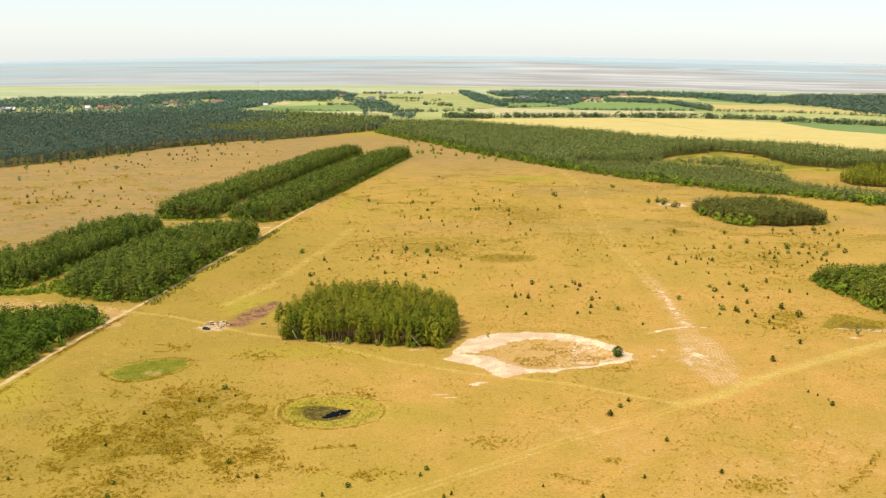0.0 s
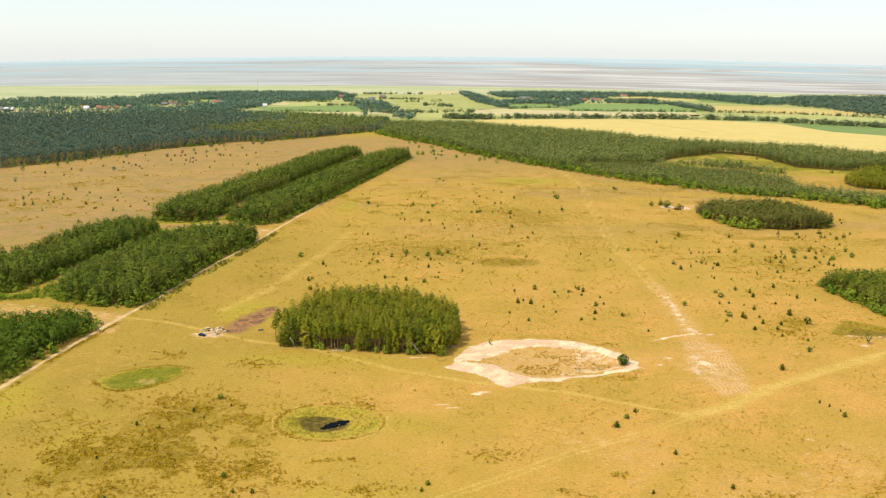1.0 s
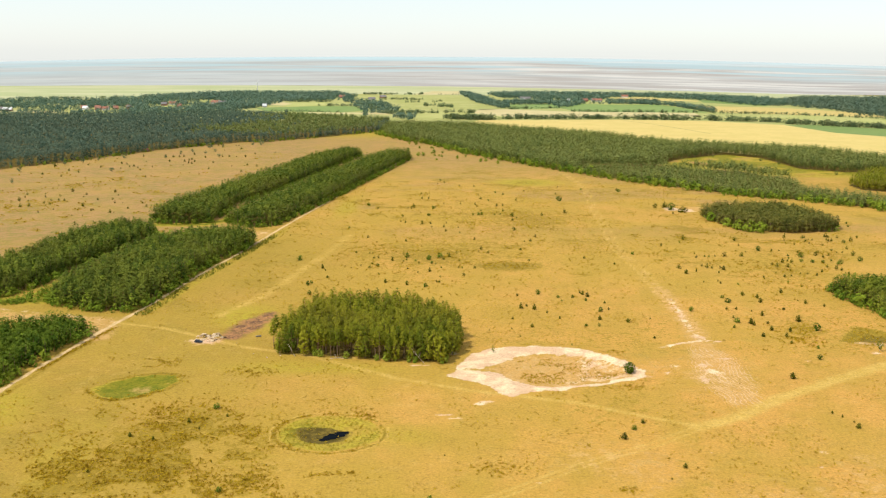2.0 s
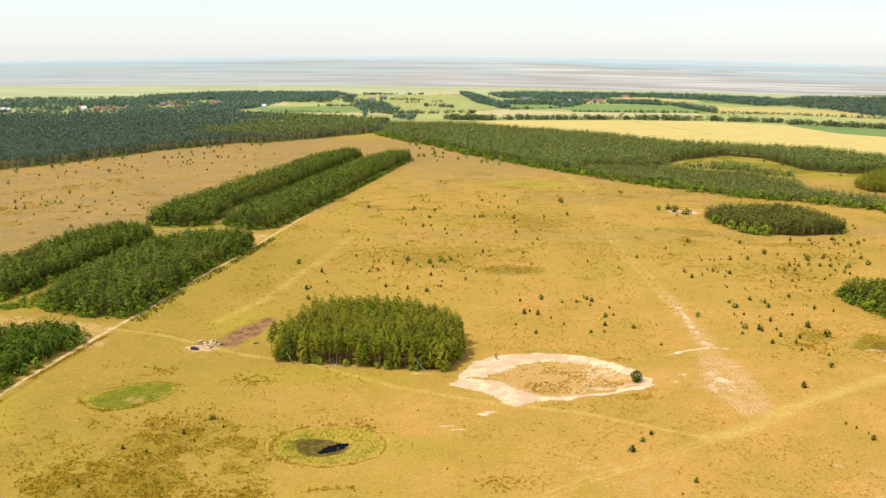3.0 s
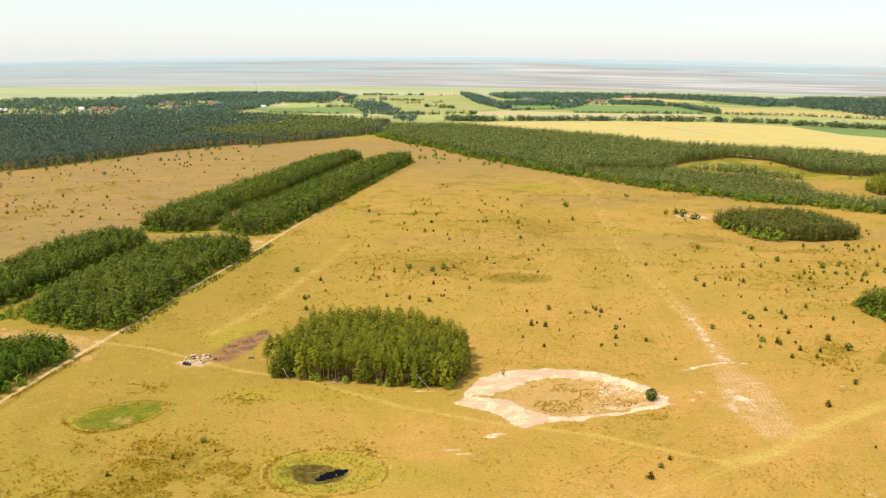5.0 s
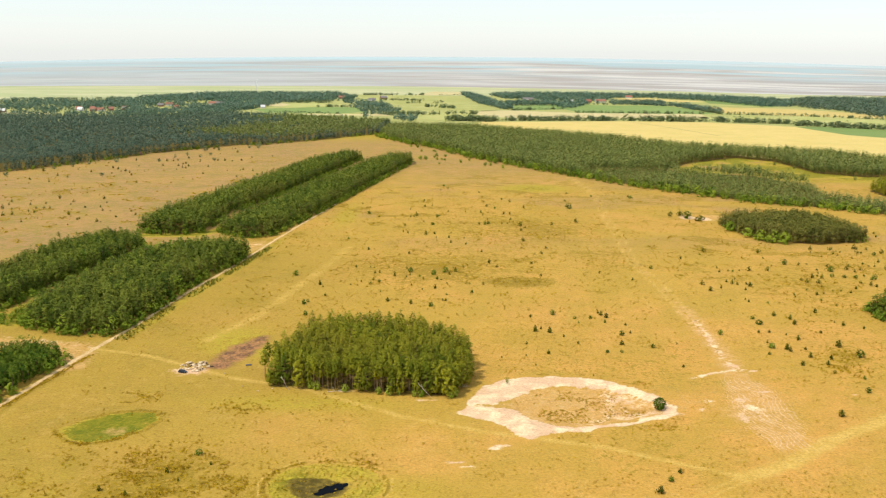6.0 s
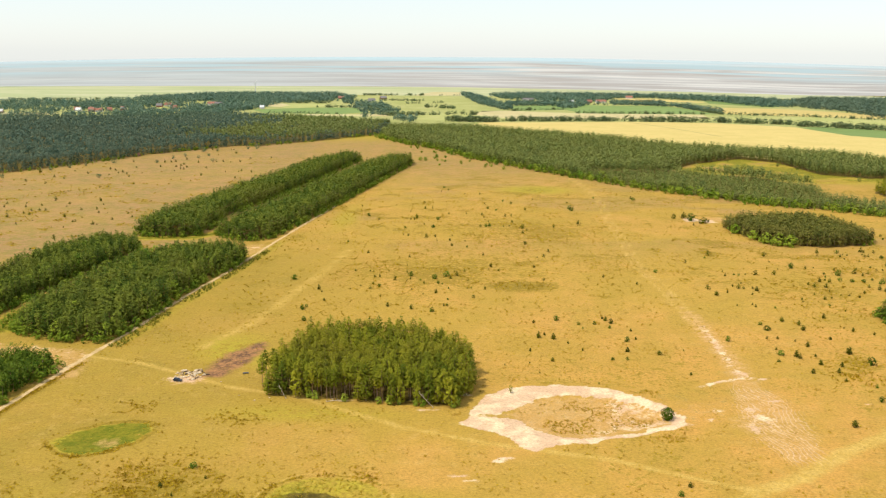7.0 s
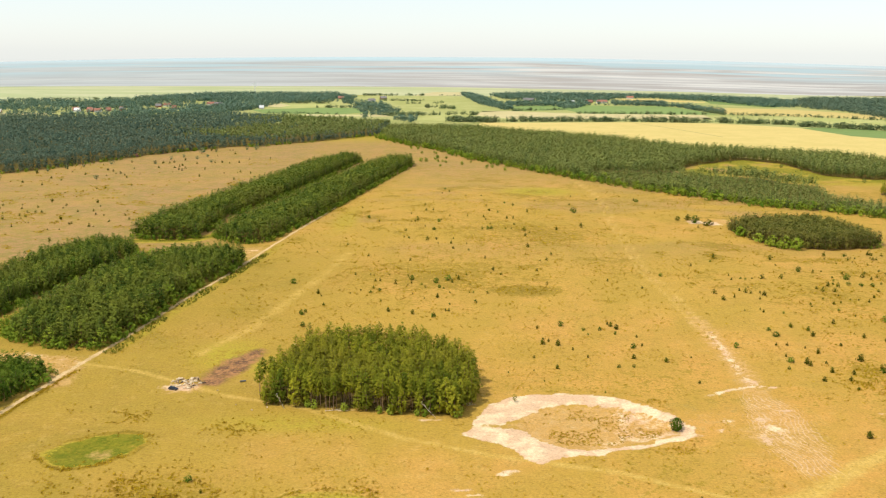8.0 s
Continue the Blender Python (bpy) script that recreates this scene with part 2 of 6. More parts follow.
def leaf_material(name, dark, light, tint):
    """Foliage: tone is the tree's own shade, 0 to 1."""
    m, n, l, b = material(name, 0.8, 0.04)
    info = n.new("ShaderNodeObjectInfo")
    tone = mathn(n, l, "FRACT", mathn(n, l, "ADD", attr(n, "tone"), info.outputs["Random"]))
    col = mixc(n, l, tone, dark, light)
    col = mixc(n, l, mathn(n, l, "MULTIPLY", smooth(n, l, noisen(n, l, 0.02, 3), 0.45, 0.7), 0.5), col, tint)
    geo = n.new("ShaderNodeNewGeometry")
    hs = n.new("ShaderNodeHueSaturation")
    l.new(col, hs.inputs["Color"])
    l.new(mathn(n, l, "ADD", mathn(n, l, "MULTIPLY", geo.outputs["Random Per Island"], 0.3), 0.85), hs.inputs["Value"])
    l.new(hs.outputs[0], b.inputs["Base Color"])
    tr = n.new("ShaderNodeBsdfTranslucent")
    l.new(hs.outputs[0], tr.inputs["Color"])
    mix = n.new("ShaderNodeMixShader")
    mix.inputs[0].default_value = 0.14
    l.new(b.outputs[0], mix.inputs[1])
    l.new(tr.outputs[0], mix.inputs[2])
    l.new(mix.outputs[0], n["Material Output"].inputs["Surface"])
    return m


PINE = leaf_material("pine_needles", (0.105, 0.135, 0.010), (0.365, 0.345, 0.024), (0.33, 0.265, 0.028))
EASTPINE = leaf_material("mid_green_needles", (0.080, 0.120, 0.012), (0.255, 0.268, 0.026), (0.24, 0.215, 0.028))
STRIPPINE = leaf_material("plantation_needles", (0.058, 0.098, 0.013), (0.228, 0.255, 0.031), (0.21, 0.20, 0.031))
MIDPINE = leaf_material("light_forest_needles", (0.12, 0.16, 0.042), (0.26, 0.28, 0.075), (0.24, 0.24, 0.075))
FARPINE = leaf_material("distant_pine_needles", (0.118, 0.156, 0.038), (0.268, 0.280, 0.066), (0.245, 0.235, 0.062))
# needle colour shifted to blue-grey to carry the haze over the far forest
HAZYPINE = leaf_material("hazy_dark_needles", (0.066, 0.112, 0.076), (0.160, 0.212, 0.132), (0.165, 0.19, 0.115))
BROAD = leaf_material("broad_leaves", (0.105, 0.185, 0.014), (0.30, 0.35, 0.032), (0.22, 0.26, 0.022))
DARKBROAD = leaf_material("dark_broad_leaves", (0.042, 0.085, 0.007), (0.165, 0.215, 0.019), (0.115, 0.150, 0.012))
DARKBUSH = leaf_material("dark_pine_needles", (0.064, 0.072, 0.006), (0.145, 0.140, 0.011), (0.13, 0.11, 0.010))
# bluish distance haze is mixed into the far trees' leaf colours
HAZYLEAF = leaf_material("hazy_distant_leaves", (0.072, 0.135, 0.095), (0.170, 0.235, 0.145), (0.16, 0.21, 0.135))
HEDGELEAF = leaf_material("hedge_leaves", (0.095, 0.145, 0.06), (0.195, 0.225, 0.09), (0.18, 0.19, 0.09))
OVALPINE = leaf_material("brownish_needles", (0.095, 0.105, 0.020), (0.235, 0.215, 0.040), (0.22, 0.175, 0.04))
BRIGHTLEAF = leaf_material("light_leaves", (0.20, 0.28, 0.02), (0.38, 0.42, 0.045), (0.30, 0.34, 0.03))
RUSH = leaf_material("rushes", (0.25, 0.205, 0.016), (0.38, 0.30, 0.024), (0.32, 0.24, 0.020))
SCRUB = leaf_material("scrub_leaves", (0.125, 0.150, 0.014), (0.27, 0.255, 0.028), (0.24, 0.205, 0.022))
HEATHERLEAF = leaf_material("heather_twigs", (0.33, 0.205, 0.013), (0.55, 0.365, 0.024), (0.43, 0.29, 0.020))
BARK = plain_material("pine_bark", (0.26, 0.155, 0.085), (0.36, 0.235, 0.14), 3.0, bump=0.5)
BIRCH = plain_material("pale_bark", (0.72, 0.62, 0.48), (0.54, 0.44, 0.32), 3.0, bump=0.3)


# ---- mesh helpers ----
def mesh_object(name, verts, faces, mat, attrs=None, smooth_shade=False):
    me = bpy.data.meshes.new(name)
    verts, faces = np.asarray(verts, np.float32), np.asarray(faces, np.int32)
    k = faces.shape[1]
    me.vertices.add(len(verts))
    me.vertices.foreach_set("co", verts.ravel())
    me.loops.add(faces.size)
    me.loops.foreach_set("vertex_index", faces.ravel())
    me.polygons.add(len(faces))
    me.polygons.foreach_set("loop_start", np.arange(0, faces.size, k, dtype=np.int32))
    me.polygons.foreach_set("loop_total", np.full(len(faces), k, np.int32))
    for key, values in (attrs or {}).items():
        a = me.attributes.new(key, "FLOAT", "POINT")
        a.data.foreach_set("value", np.asarray(values, np.float32))
    me.update(calc_edges=True)
    me.polygons.foreach_set("use_smooth", np.full(len(faces), smooth_shade))
    me.materials.append(mat)
    return new(name, me)


def part(name, bm, mat, parent, label=""):
    me = bpy.data.meshes.new(name)
    bm.to_mesh(me)
    bm.free()
    me.materials.append(mat)
    ob = new(name, me)
    ob.parent = parent
    return tagged(ob, label)


CLUMPS = [(-87, 427, 9, 9), (-132, 438, 9, 8), (-108, 368, 14, 16), (-107, 331, 10, 14), (-134, 335, 16, 9), (-108, 289, 16, 14), (-89, 313, 12, 9), (-75, 294, 9, 9), (-66, 313, 7, 10), (-45, 298, 6, 4), (-23, 294, 9, 7), (94, 319, 4, 4), (67, 306, 5, 3), (22, 323, 9, 6), (191, 483, 10, 14), (-117, 378, 6, 6), (-31, 374, 6, 6), (114, 287, 10, 6)]


def heather_zone(x, y):
    """Where ling and heather grow among the grass, 0 to 1."""
    n2 = fbm(x, y, 9, 23)
    wob = (fbm(x, y, 12, 31) - 0.5) * 6
    d_in = poly_dist(x, y, PIT_IN) + wob * 0.5
    r = 1 + (poly_dist(x, y, HOLLOW) + wob * 0.35) / 14
    rp = np.hypot((x - POND[0]) / 21.5, (y - POND[1]) / 19) + wob * 0.02
    zone = 0.62 * np.exp(-(((x + 105) / 52) ** 2 + ((y - 320) / 72) ** 2) ** 1.5) * (0.3 + 1.0 * step(fbm(x, y, 17, 63), 0.36, 0.58))
    zone = np.maximum(zone, 0.62 * np.exp(-(((x - 60) / 95) ** 2 + ((y - 860) / 130) ** 2)))
    zone = np.maximum(zone, 0.56 * np.exp(-(((x - 0) / 110) ** 2 + ((y - 690) / 75) ** 2)))
    zone = np.maximum(zone, 0.46 * np.exp(-(((x - 235) / 55) ** 2 + ((y - 650) / 90) ** 2)))
    zone = np.maximum(zone, 0.56 * np.exp(-(((x - 203) / 22) ** 2 + ((y - 500) / 25) ** 2)))
    zone = np.maximum(zone, 1.7 * np.exp(-(((x - 50) / 24) ** 2 + ((y - 650) / 15) ** 2)))
    zone = np.maximum(zone, 0.7 * np.exp(-(((x - 98) / 12) ** 2 + ((y - 625) / 9) ** 2)))
    zone = np.maximum(zone, 0.34 * step(fbm(x, y, 80, 61), 0.45, 0.65))
    zone = np.maximum(zone, 0.5 * step(-d_in, 2, 6) * (1 - 0.6 * step(x - 0.5 * (y - 430), 50, 72)))
    zone = np.maximum(zone, 1.5 * step(-poly_dist(x, y, EAST_POND), -3, 3))
    zone = np.maximum(zone, 0.75 * np.exp(-((line_dist(x, y, TRACK[:4]) - 4.5) / 2.0) ** 2) * (x > np.interp(y, [p[1] for p in TRACK[:6]], [p[0] for p in TRACK[:6]])))
    zone = np.maximum(zone, 1.2 * np.exp(-((rp - 1.02) / 0.05) ** 2) * (0.1 + 1.3 * n2))
    zone = np.maximum(zone, 1.3 * np.exp(-((r - 1.03) / 0.11) ** 2) * (0.1 + 1.3 * n2))
    far_heath = step(y, 540, 660) * (1 - step(y, 1150, 1320))
    zone = np.maximum(zone, 0.56 * step(fbm(x, y, 20, 64), 0.50, 0.68) * far_heath)
    return zone * (0.55 + 0.9 * fbm(x, y, 40, 21)) * (1 - 0.85 * np.exp(-(line_dist(x, y, BIG_TRACK) / 6) ** 2))


# ---- ground ----
def ground_sheet():
    ys = [-4800, -2500, -1200, -500, -150, 20, 90, 140, 170]
    y = 182.0
    while y < 1560:
        ys.append(y)
        y *= 1.0045
    while y < 4300:
        ys.append(y)
        y *= 1.02
    ys = np.array(ys + [4350])
    inner = np.linspace(-1, 1, 311)
    out = np.array([1.06, 1.2, 1.5, 2.2])
    cols = np.concatenate([-out[::-1], inner, out])
    half = np.maximum(ys, 330) * 0.60
    xx = half[:, None] * np.clip(cols, -1, 1)[None, :]
    ext = np.maximum(4800 - half, 0)[:, None] * ((np.abs(cols) - 1).clip(0) / 1.2)[None, :] ** 1.5 * np.sign(cols)[None, :]
    xx = xx + ext
    yy = np.repeat(ys[:, None], len(cols), 1)
    x, y = xx.ravel(), yy.ravel()
    z = gz(x, y)
    nr, nc = xx.shape
    i = np.arange(nr * nc).reshape(nr, nc)
    faces = np.stack([i[:-1, :-1], i[:-1, 1:], i[1:, 1:], i[1:, :-1]], -1).reshape(-1, 4)
    n1, n2 = fbm(x, y, 40, 21), fbm(x, y, 9, 23)
    wob = (fbm(x, y, 12, 31) - 0.5) * 6

    # sand: the pit's ring, blown spots, tracks
    rag = (fbm(x, y, 7, 33, 3) - 0.5) * 7
    d_out, d_in = poly_dist(x, y, PIT_OUT) + wob * 0.3 + rag * 0.7, poly_dist(x, y, PIT_IN) + wob * 0.5 + rag
    ring = step(-d_out, -1.0, 1.5) * step(d_in, -1.0, 1.2)
    ring = ring * (1 - 0.75 * np.exp(-(((x - 17) / 8) ** 2 + ((y - 430) / 2.0) ** 2)))
    floor = step(-d_in, 0, 2) * (0.20 + 0.40 * step(x - 0.3 * (y - 430), 48, 76)) * (0.35 + 1.2 * n2)
    sand = np.maximum(ring, floor * 0.72)
    for cx, cy, rx, ry, s in ((23, 389, 5, 1.6, 0.8), (18, 386, 2.5, 2.0, 0.8), (8, 370, 5, 1.8, 0.5), (4, 374, 6, 1.6, 0.55), (129, 438, 4, 3, 0.7), (125, 417, 4, 7, 0.6), (109, 427, 2.5, 2, 0.75), (143, 448, 3, 2.4, 0.6), (97, 421, 5, 2, 0.6), (104, 337, 2.0, 1.0, 0.6),
                              (147, 337, 3, 2.2, 0.5), (141, 325, 2.5, 2, 0.42), (133, 468, 4, 2, 0.6), (36, 311, 3, 1, 0.8), (222, 458, 4, 1.6, 0.75),
                              (-80, 724, 2.2, 1.5, 0.9), (-122, 473, 10, 6, 0.8), (-19, 447, 5, 1.6, 0.55), (-45, 447, 6, 1.5, 0.5), (224, 899, 8, 11, 0.95), (238, 891, 8, 9, 0.95), (100, 448, 4, 1.5, 0.4),
                              (182, 445, 2.5, 1.2, 0.8), (115, 437, 4, 3, 0.5), (-9, 437, 7, 1.5, 0.6), (7, 455, 5, 2, 0.8), (54, 402, 5, 1.5, 0.7)):
        sand = np.maximum(sand, s * (0.55 + 0.9 * n2) * np.exp(-(((x - cx + rag * 0.4) / rx) ** 2 + ((y - cy + wob * 0.25) / ry) ** 2) ** 1.2))
    for line, w, s in ((((141, 559), (140, 525), (138, 490), (139, 477)), 3.6, 0.52), (((114, 465), (128, 473), (141, 479), (148, 475)), 1.6, 0.68)):
        sand = np.maximum(sand, s * (0.55 + 0.85 * n2) * np.exp(-((line_dist(x, y, line) + wob * 0.25 + rag * 0.2) / w) ** 2))
    track = line_dist(x, y, TRACK)
    sand = np.maximum(sand, 0.40 * np.exp(-(track / 2.6) ** 2))
    for line, w in ((BRANCH, 2.6), (CROSSWAY, 3.0)):
        sand = np.maximum(sand, 0.42 * np.exp(-(line_dist(x, y, line) / w) ** 2) * (0.6 + 0.8 * n2))
    sand = np.maximum(sand, 0.44 * step(-(poly_dist(x, y, EAST_SAND) + wob * 0.4), -1, 3) * (0.6 + 0.8 * n2))
    ruts = step(-(poly_dist(x, y, RUTS) + wob), -4, 5)
    sand = np.maximum(sand, 0.62 * np.exp(-(((x - 131 + rag * 0.5) / 5) ** 2 + ((y - 425) / 16) ** 2)) * (0.3 + 1.3 * n2))
    soil = np.maximum(ruts * 0.75, np.exp(-(line_dist(x, y, ((141, 585), (140, 500), (134, 440), (122, 420))) / 9) ** 2) * 0.75)
    soil = np.maximum(soil, 0.46 * np.exp(-(line_dist(x, y, FAR_TRACK) / 8) ** 2) * (0.4 + 1.0 * n2))
    soil = np.maximum(soil, 1.0 * step(-d_in, -6, 6) * (0.6 + 0.8 * n2))
    soil = np.maximum(soil, 0.8 * np.exp(-(((x + 148) / 13) ** 2 + ((y - 762) / 26) ** 2)))
    soil = np.maximum(soil, 0.7 * np.exp(-(((x + 132) / 7) ** 2 + ((y - 402) / 6) ** 2)))
    soil = np.maximum(soil, 0.9 * np.exp(-(((x + 120) / 12) ** 2 + ((y - 473) / 9) ** 2)))
    soil = np.maximum(soil, 0.95 * np.exp(-(line_dist(x, y, ((-180, 478), (-186, 506), (-230, 514), (-300, 526))) / 10) ** 2))
    soil = np.maximum(soil, 0.45 * step(fbm(x, y, 55, 91), 0.5, 0.7) * step(x, 0, 60) * (1 - step(y, 420, 520)))
    soil = np.maximum(soil, 0.9 * step(-(poly_dist(x, y, EAST_SAND) + wob * 0.3), -1, 3))
    soil = np.maximum(soil, 1.0 * np.exp(-(((x - 249) / 12) ** 2 + ((y - 900) / 16) ** 2)))

    # bleached wheel tracks across the grass
    bt = line_dist(x, y, BIG_TRACK[:6])
    worn = np.exp(-(bt / 5.0) ** 2) * (0.75 + 0.25 * n2)
    lanes = np.abs(line_dist(x, y, BIG_TRACK[5:]) - 1.6)
    worn = np.maximum(worn, np.exp(-(lanes / 1.3) ** 2) * 0.62)
    dd = line_dist(x, y, GRASS_TRACK)
    worn = np.maximum(worn, np.exp(-((dd + wob * 0.1) / 2.6) ** 2) * 0.72)
    worn = np.maximum(worn, np.exp(-((np.abs(line_dist(x, y, FAR_TRACK) - 3.0) + wob * 0.1) / 2.2) ** 2) * 0.62 * (0.5 + 0.9 * n2))
    worn = np.maximum(worn, np.exp(-(line_dist(x, y, HALF_TRACK) / 6) ** 2) * 0.55 * (0.5 + n2))
    worn = np.maximum(worn, np.exp(-(((track - 7) / 5) ** 2)) * 0.3)
    ring_path = np.hypot((x - POND[0]) / 23.5, (y - POND[1]) / 21)
    worn = np.maximum(worn, 0.75 * np.exp(-((ring_path - 1.0) / 0.03) ** 2))

    # greener turf
    lush = np.exp(-(bt / 9) ** 2) * 0.10
    r = 1 + (poly_dist(x, y, HOLLOW) + wob * 0.35) / 14
    lush = np.maximum(lush, 1.15 * (1 - step(r, 0.86, 1.02)) * (0.5 + 0.75 * n2))
    rp = np.hypot((x - POND[0]) / 21.5, (y - POND[1]) / 19) + wob * 0.02
    lush = np.maximum(lush, 0.78 * step(rp, 0.15, 0.5) * (1 - step(rp, 0.86, 1.0)) * (0.45 + 0.85 * n2))
    lush = np.maximum(lush, 0.66 * np.exp(-(((x + 110) / 22) ** 2 + ((y - 520) / 30) ** 2)))
    lush = np.maximum(lush, 0.62 * np.exp(-(((x + 88) / 12) ** 2 + ((y - 500) / 20) ** 2)))
    lush = np.maximum(lush, 0.5 * np.exp(-(((x + 60) / 60) ** 2 + ((y - 432) / 14) ** 2)))
    lush = np.maximum(lush, 0.45 * np.exp(-(((x + 20) / 30) ** 2 + ((y - 352) / 16) ** 2)))
    lush = np.maximum(lush, 0.6 * np.exp(-(((x + 190) / 25) ** 2 + ((y - 370) / 45) ** 2)))
    lush = np.maximum(lush, 0.55 * np.exp(-(((x + 90) / 16) ** 2 + ((y - 900) / 90) ** 2)))
    lush = np.maximum(lush, 0.8 * np.exp(-(((x - 100) / 45) ** 2 + ((y - 1080) / 35) ** 2)))
    lush = np.maximum(lush, 0.38 * step(fbm(x, y, 35, 41), 0.52, 0.7) * (1 - step(y, 300, 480)) * (0.5 + 0.5 * step(-x, -40, 60)))
    lush = np.maximum(lush, 0.5 * step(-poly_dist(x, y, EAST_POND), -5, 2))
    lush = np.maximum(lush, 1.0 * np.exp(-((line_dist(x, y, ((-300, 560), (-262, 548), (-240, 550), (-240, 600), (-232, 660), (-220, 710))) / 9) ** 2)))
    lush = np.maximum(lush, 1.0 * np.exp(-((line_dist(x, y, ((-255, 800), (-205, 806), (-188, 830), (-150, 1020))) / 8) ** 2)))
    lush = np.maximum(lush, 0.9 * step(fbm(x, y, 45, 43), 0.32, 0.5) * step(x - 290, 0, 20) * step(y, 1100, 1180))
    lush = np.maximum(lush, 0.55 * step(y, 1500, 1750))
    track_x = np.interp(y, [q[1] for q in TRACK], [q[0] for q in TRACK])
    belt = np.exp(-((x - track_x - 6) / 4.5) ** 2) * step(y, 515, 540) * (1 - step(y, 760, 840))
    lush = np.maximum(lush, 0.62 * belt * (0.5 + n2))
    # heather
    heather = np.maximum(heather_zone(x, y), 0.62 * belt * (0.4 + 1.1 * n1))
    # scorched strip and pond mud
    burnt = step(-(poly_dist(x, y, BURNT) + wob * 1.0), -9, 3) * (0.45 + 0.9 * n2)
    mud = (1 - step(np.hypot((x - POND[0] + 1.0) / 15, (y - POND[1]) / 11) + wob * 0.06 + rag * 0.05, 0.5, 1.1)) * (0.65 + 0.6 * n2)
    mud = np.maximum(mud * 1.0, 0.55 * step(-(poly_dist(x, y, EAST_POND) + wob * 0.5), 4, 8))
    woods = np.zeros_like(x)
    for outline in NEAR_WOODS:
        woods = np.maximum(woods, step(-poly_dist(x, y, outline), 1, 5))
    for outline in (NORTH_WEST, MID_WOOD, PATCH):
        woods = np.maximum(woods, step(-poly_dist(x, y, outline), 1, 6))
    woods = woods * np.where(inside(x, y, PATCH), 1, step(poly_dist(x, y, CLEARING), -2, 4))
    mud = np.maximum(mud, woods * 0.75)
    # ruddy ling west of the strips and on the far end
    ruddy = np.maximum(step(-x - 150, 0, 60) * step(y, 560, 700), step(y, 1000, 1300) * 0.8)
    ruddy = np.maximum(ruddy, 0.6 * step(fbm(x * 0.5, y, 70, 93), 0.46, 0.64) * step(y, 680, 860))
    ruddy = np.clip(ruddy * (0.5 + 0.8 * n1), 0, 1)
    ob = mesh_object("ground", np.stack([x, y, z], 1), faces, HEATH,
                     dict(sand=sand, soil=soil, worn=worn, lush=lush, heather=heather, burnt=burnt, mud=mud, ruddy=ruddy, olive=1.0 * step(-x, 10, 150) * (1 - step(y, 650, 900)) * (0.5 + n1), warm=0.9 * step(x, -40, 110) * (1 - step(y, 480, 640)), rut=np.clip(ruts * 1.2, 0, 1) * 0.9), True)
    return tagged(ob, "dry ochre heath grass with sandy and green patches", "ground", kind="structure")


# ---- plan of the woods ----
GROVE = [(-86, 460), (-79, 452), (-67, 449), (-47, 446), (-28, 443), (-9, 441), (2, 439), (9, 450), (12, 470), (9, 498), (0, 508), (-10, 518), (-30, 525), (-55, 523), (-70, 517), (-78, 486)]
STRIP_C = [(-203, 370), (-197, 420), (-190, 461), (-185, 485), (-203, 498), (-235, 490), (-270, 480), (-290, 420), (-270, 340)]
STRIP_B1 = [(-233, 545), (-209, 531), (-178, 528), (-170, 577), (-160, 659), (-145, 718), (-147, 731), (-181, 736), (-205, 722), (-218, 690), (-228, 640), (-234, 580)]
STRIP_A1 = [(-330, 535), (-271, 553), (-260, 571), (-255, 606), (-245, 667), (-228, 733), (-236, 762), (-268, 765), (-288, 720), (-292, 640), (-340, 575)]
STRIP_B2 = [(-190, 815), (-163, 794), (-144, 798), (-126, 878), (-104, 992), (-77, 1139), (-46, 1300), (-45, 1335), (-75, 1330), (-106, 1240), (-141, 1060), (-163, 930)]
STRIP_A2 = [(-255, 813), (-225, 806), (-202, 815), (-196, 921), (-168, 1034), (-137, 1225), (-116, 1360), (-140, 1372), (-172, 1290), (-205, 1110), (-232, 968), (-250, 885)]
GROVE_2 = [(240, 858), (246, 818), (260, 782), (292, 775), (334, 784), (347, 800), (338, 860), (322, 880), (300, 888), (262, 880)]
GROVE_3 = [(246, 576), (252, 552), (256, 529), (264, 498), (300, 482), (345, 512), (345, 580), (300, 588), (262, 586)]
NEAR_WOODS = [GROVE, STRIP_C, STRIP_B1, STRIP_A1, STRIP_B2, STRIP_A2, GROVE_2, GROVE_3]
NORTH_WEST = [(-800, 1000), (-563, 1172), (-495, 1278), (-427, 1420), (-331, 1546), (-294, 1548), (-273, 1580), (-222, 1630), (-139, 1740), (-115, 1770), (-110, 1900), (-107, 1960), (-221, 2050), (-407, 2140), (-522, 2190), (-660, 2090), (-825, 2040), (-1300, 1980), (-1300, 1100)]
MID_WOOD = [(-113, 1710), (-58, 1588), (-9, 1510), (43, 1384), (96, 1290), (161, 1185), (228, 1080), (296, 1014), (328, 978), (368, 956), (439, 893), (520, 830), (640, 860), (700, 1000), (720, 1210), (640, 1310), (559, 1425), (483, 1455), (410, 1495), (342, 1560), (270, 1680), (148, 1780), (77, 1860), (-1, 1890), (-110, 1900)]
CLEARING = [(290, 1250), (340, 1330), (421, 1394), (460, 1352), (470, 1225), (517, 1186), (595, 1206), (660, 1150), (640, 920), (475, 948), (433, 992), (405, 1037), (419, 1115), (387, 1200), (346, 1213), (300, 1228)]
PATCH = [(470, 1072), (467, 1030), (505, 1008), (640, 1000), (640, 1150), (540, 1150)]

ground = ground_sheet()


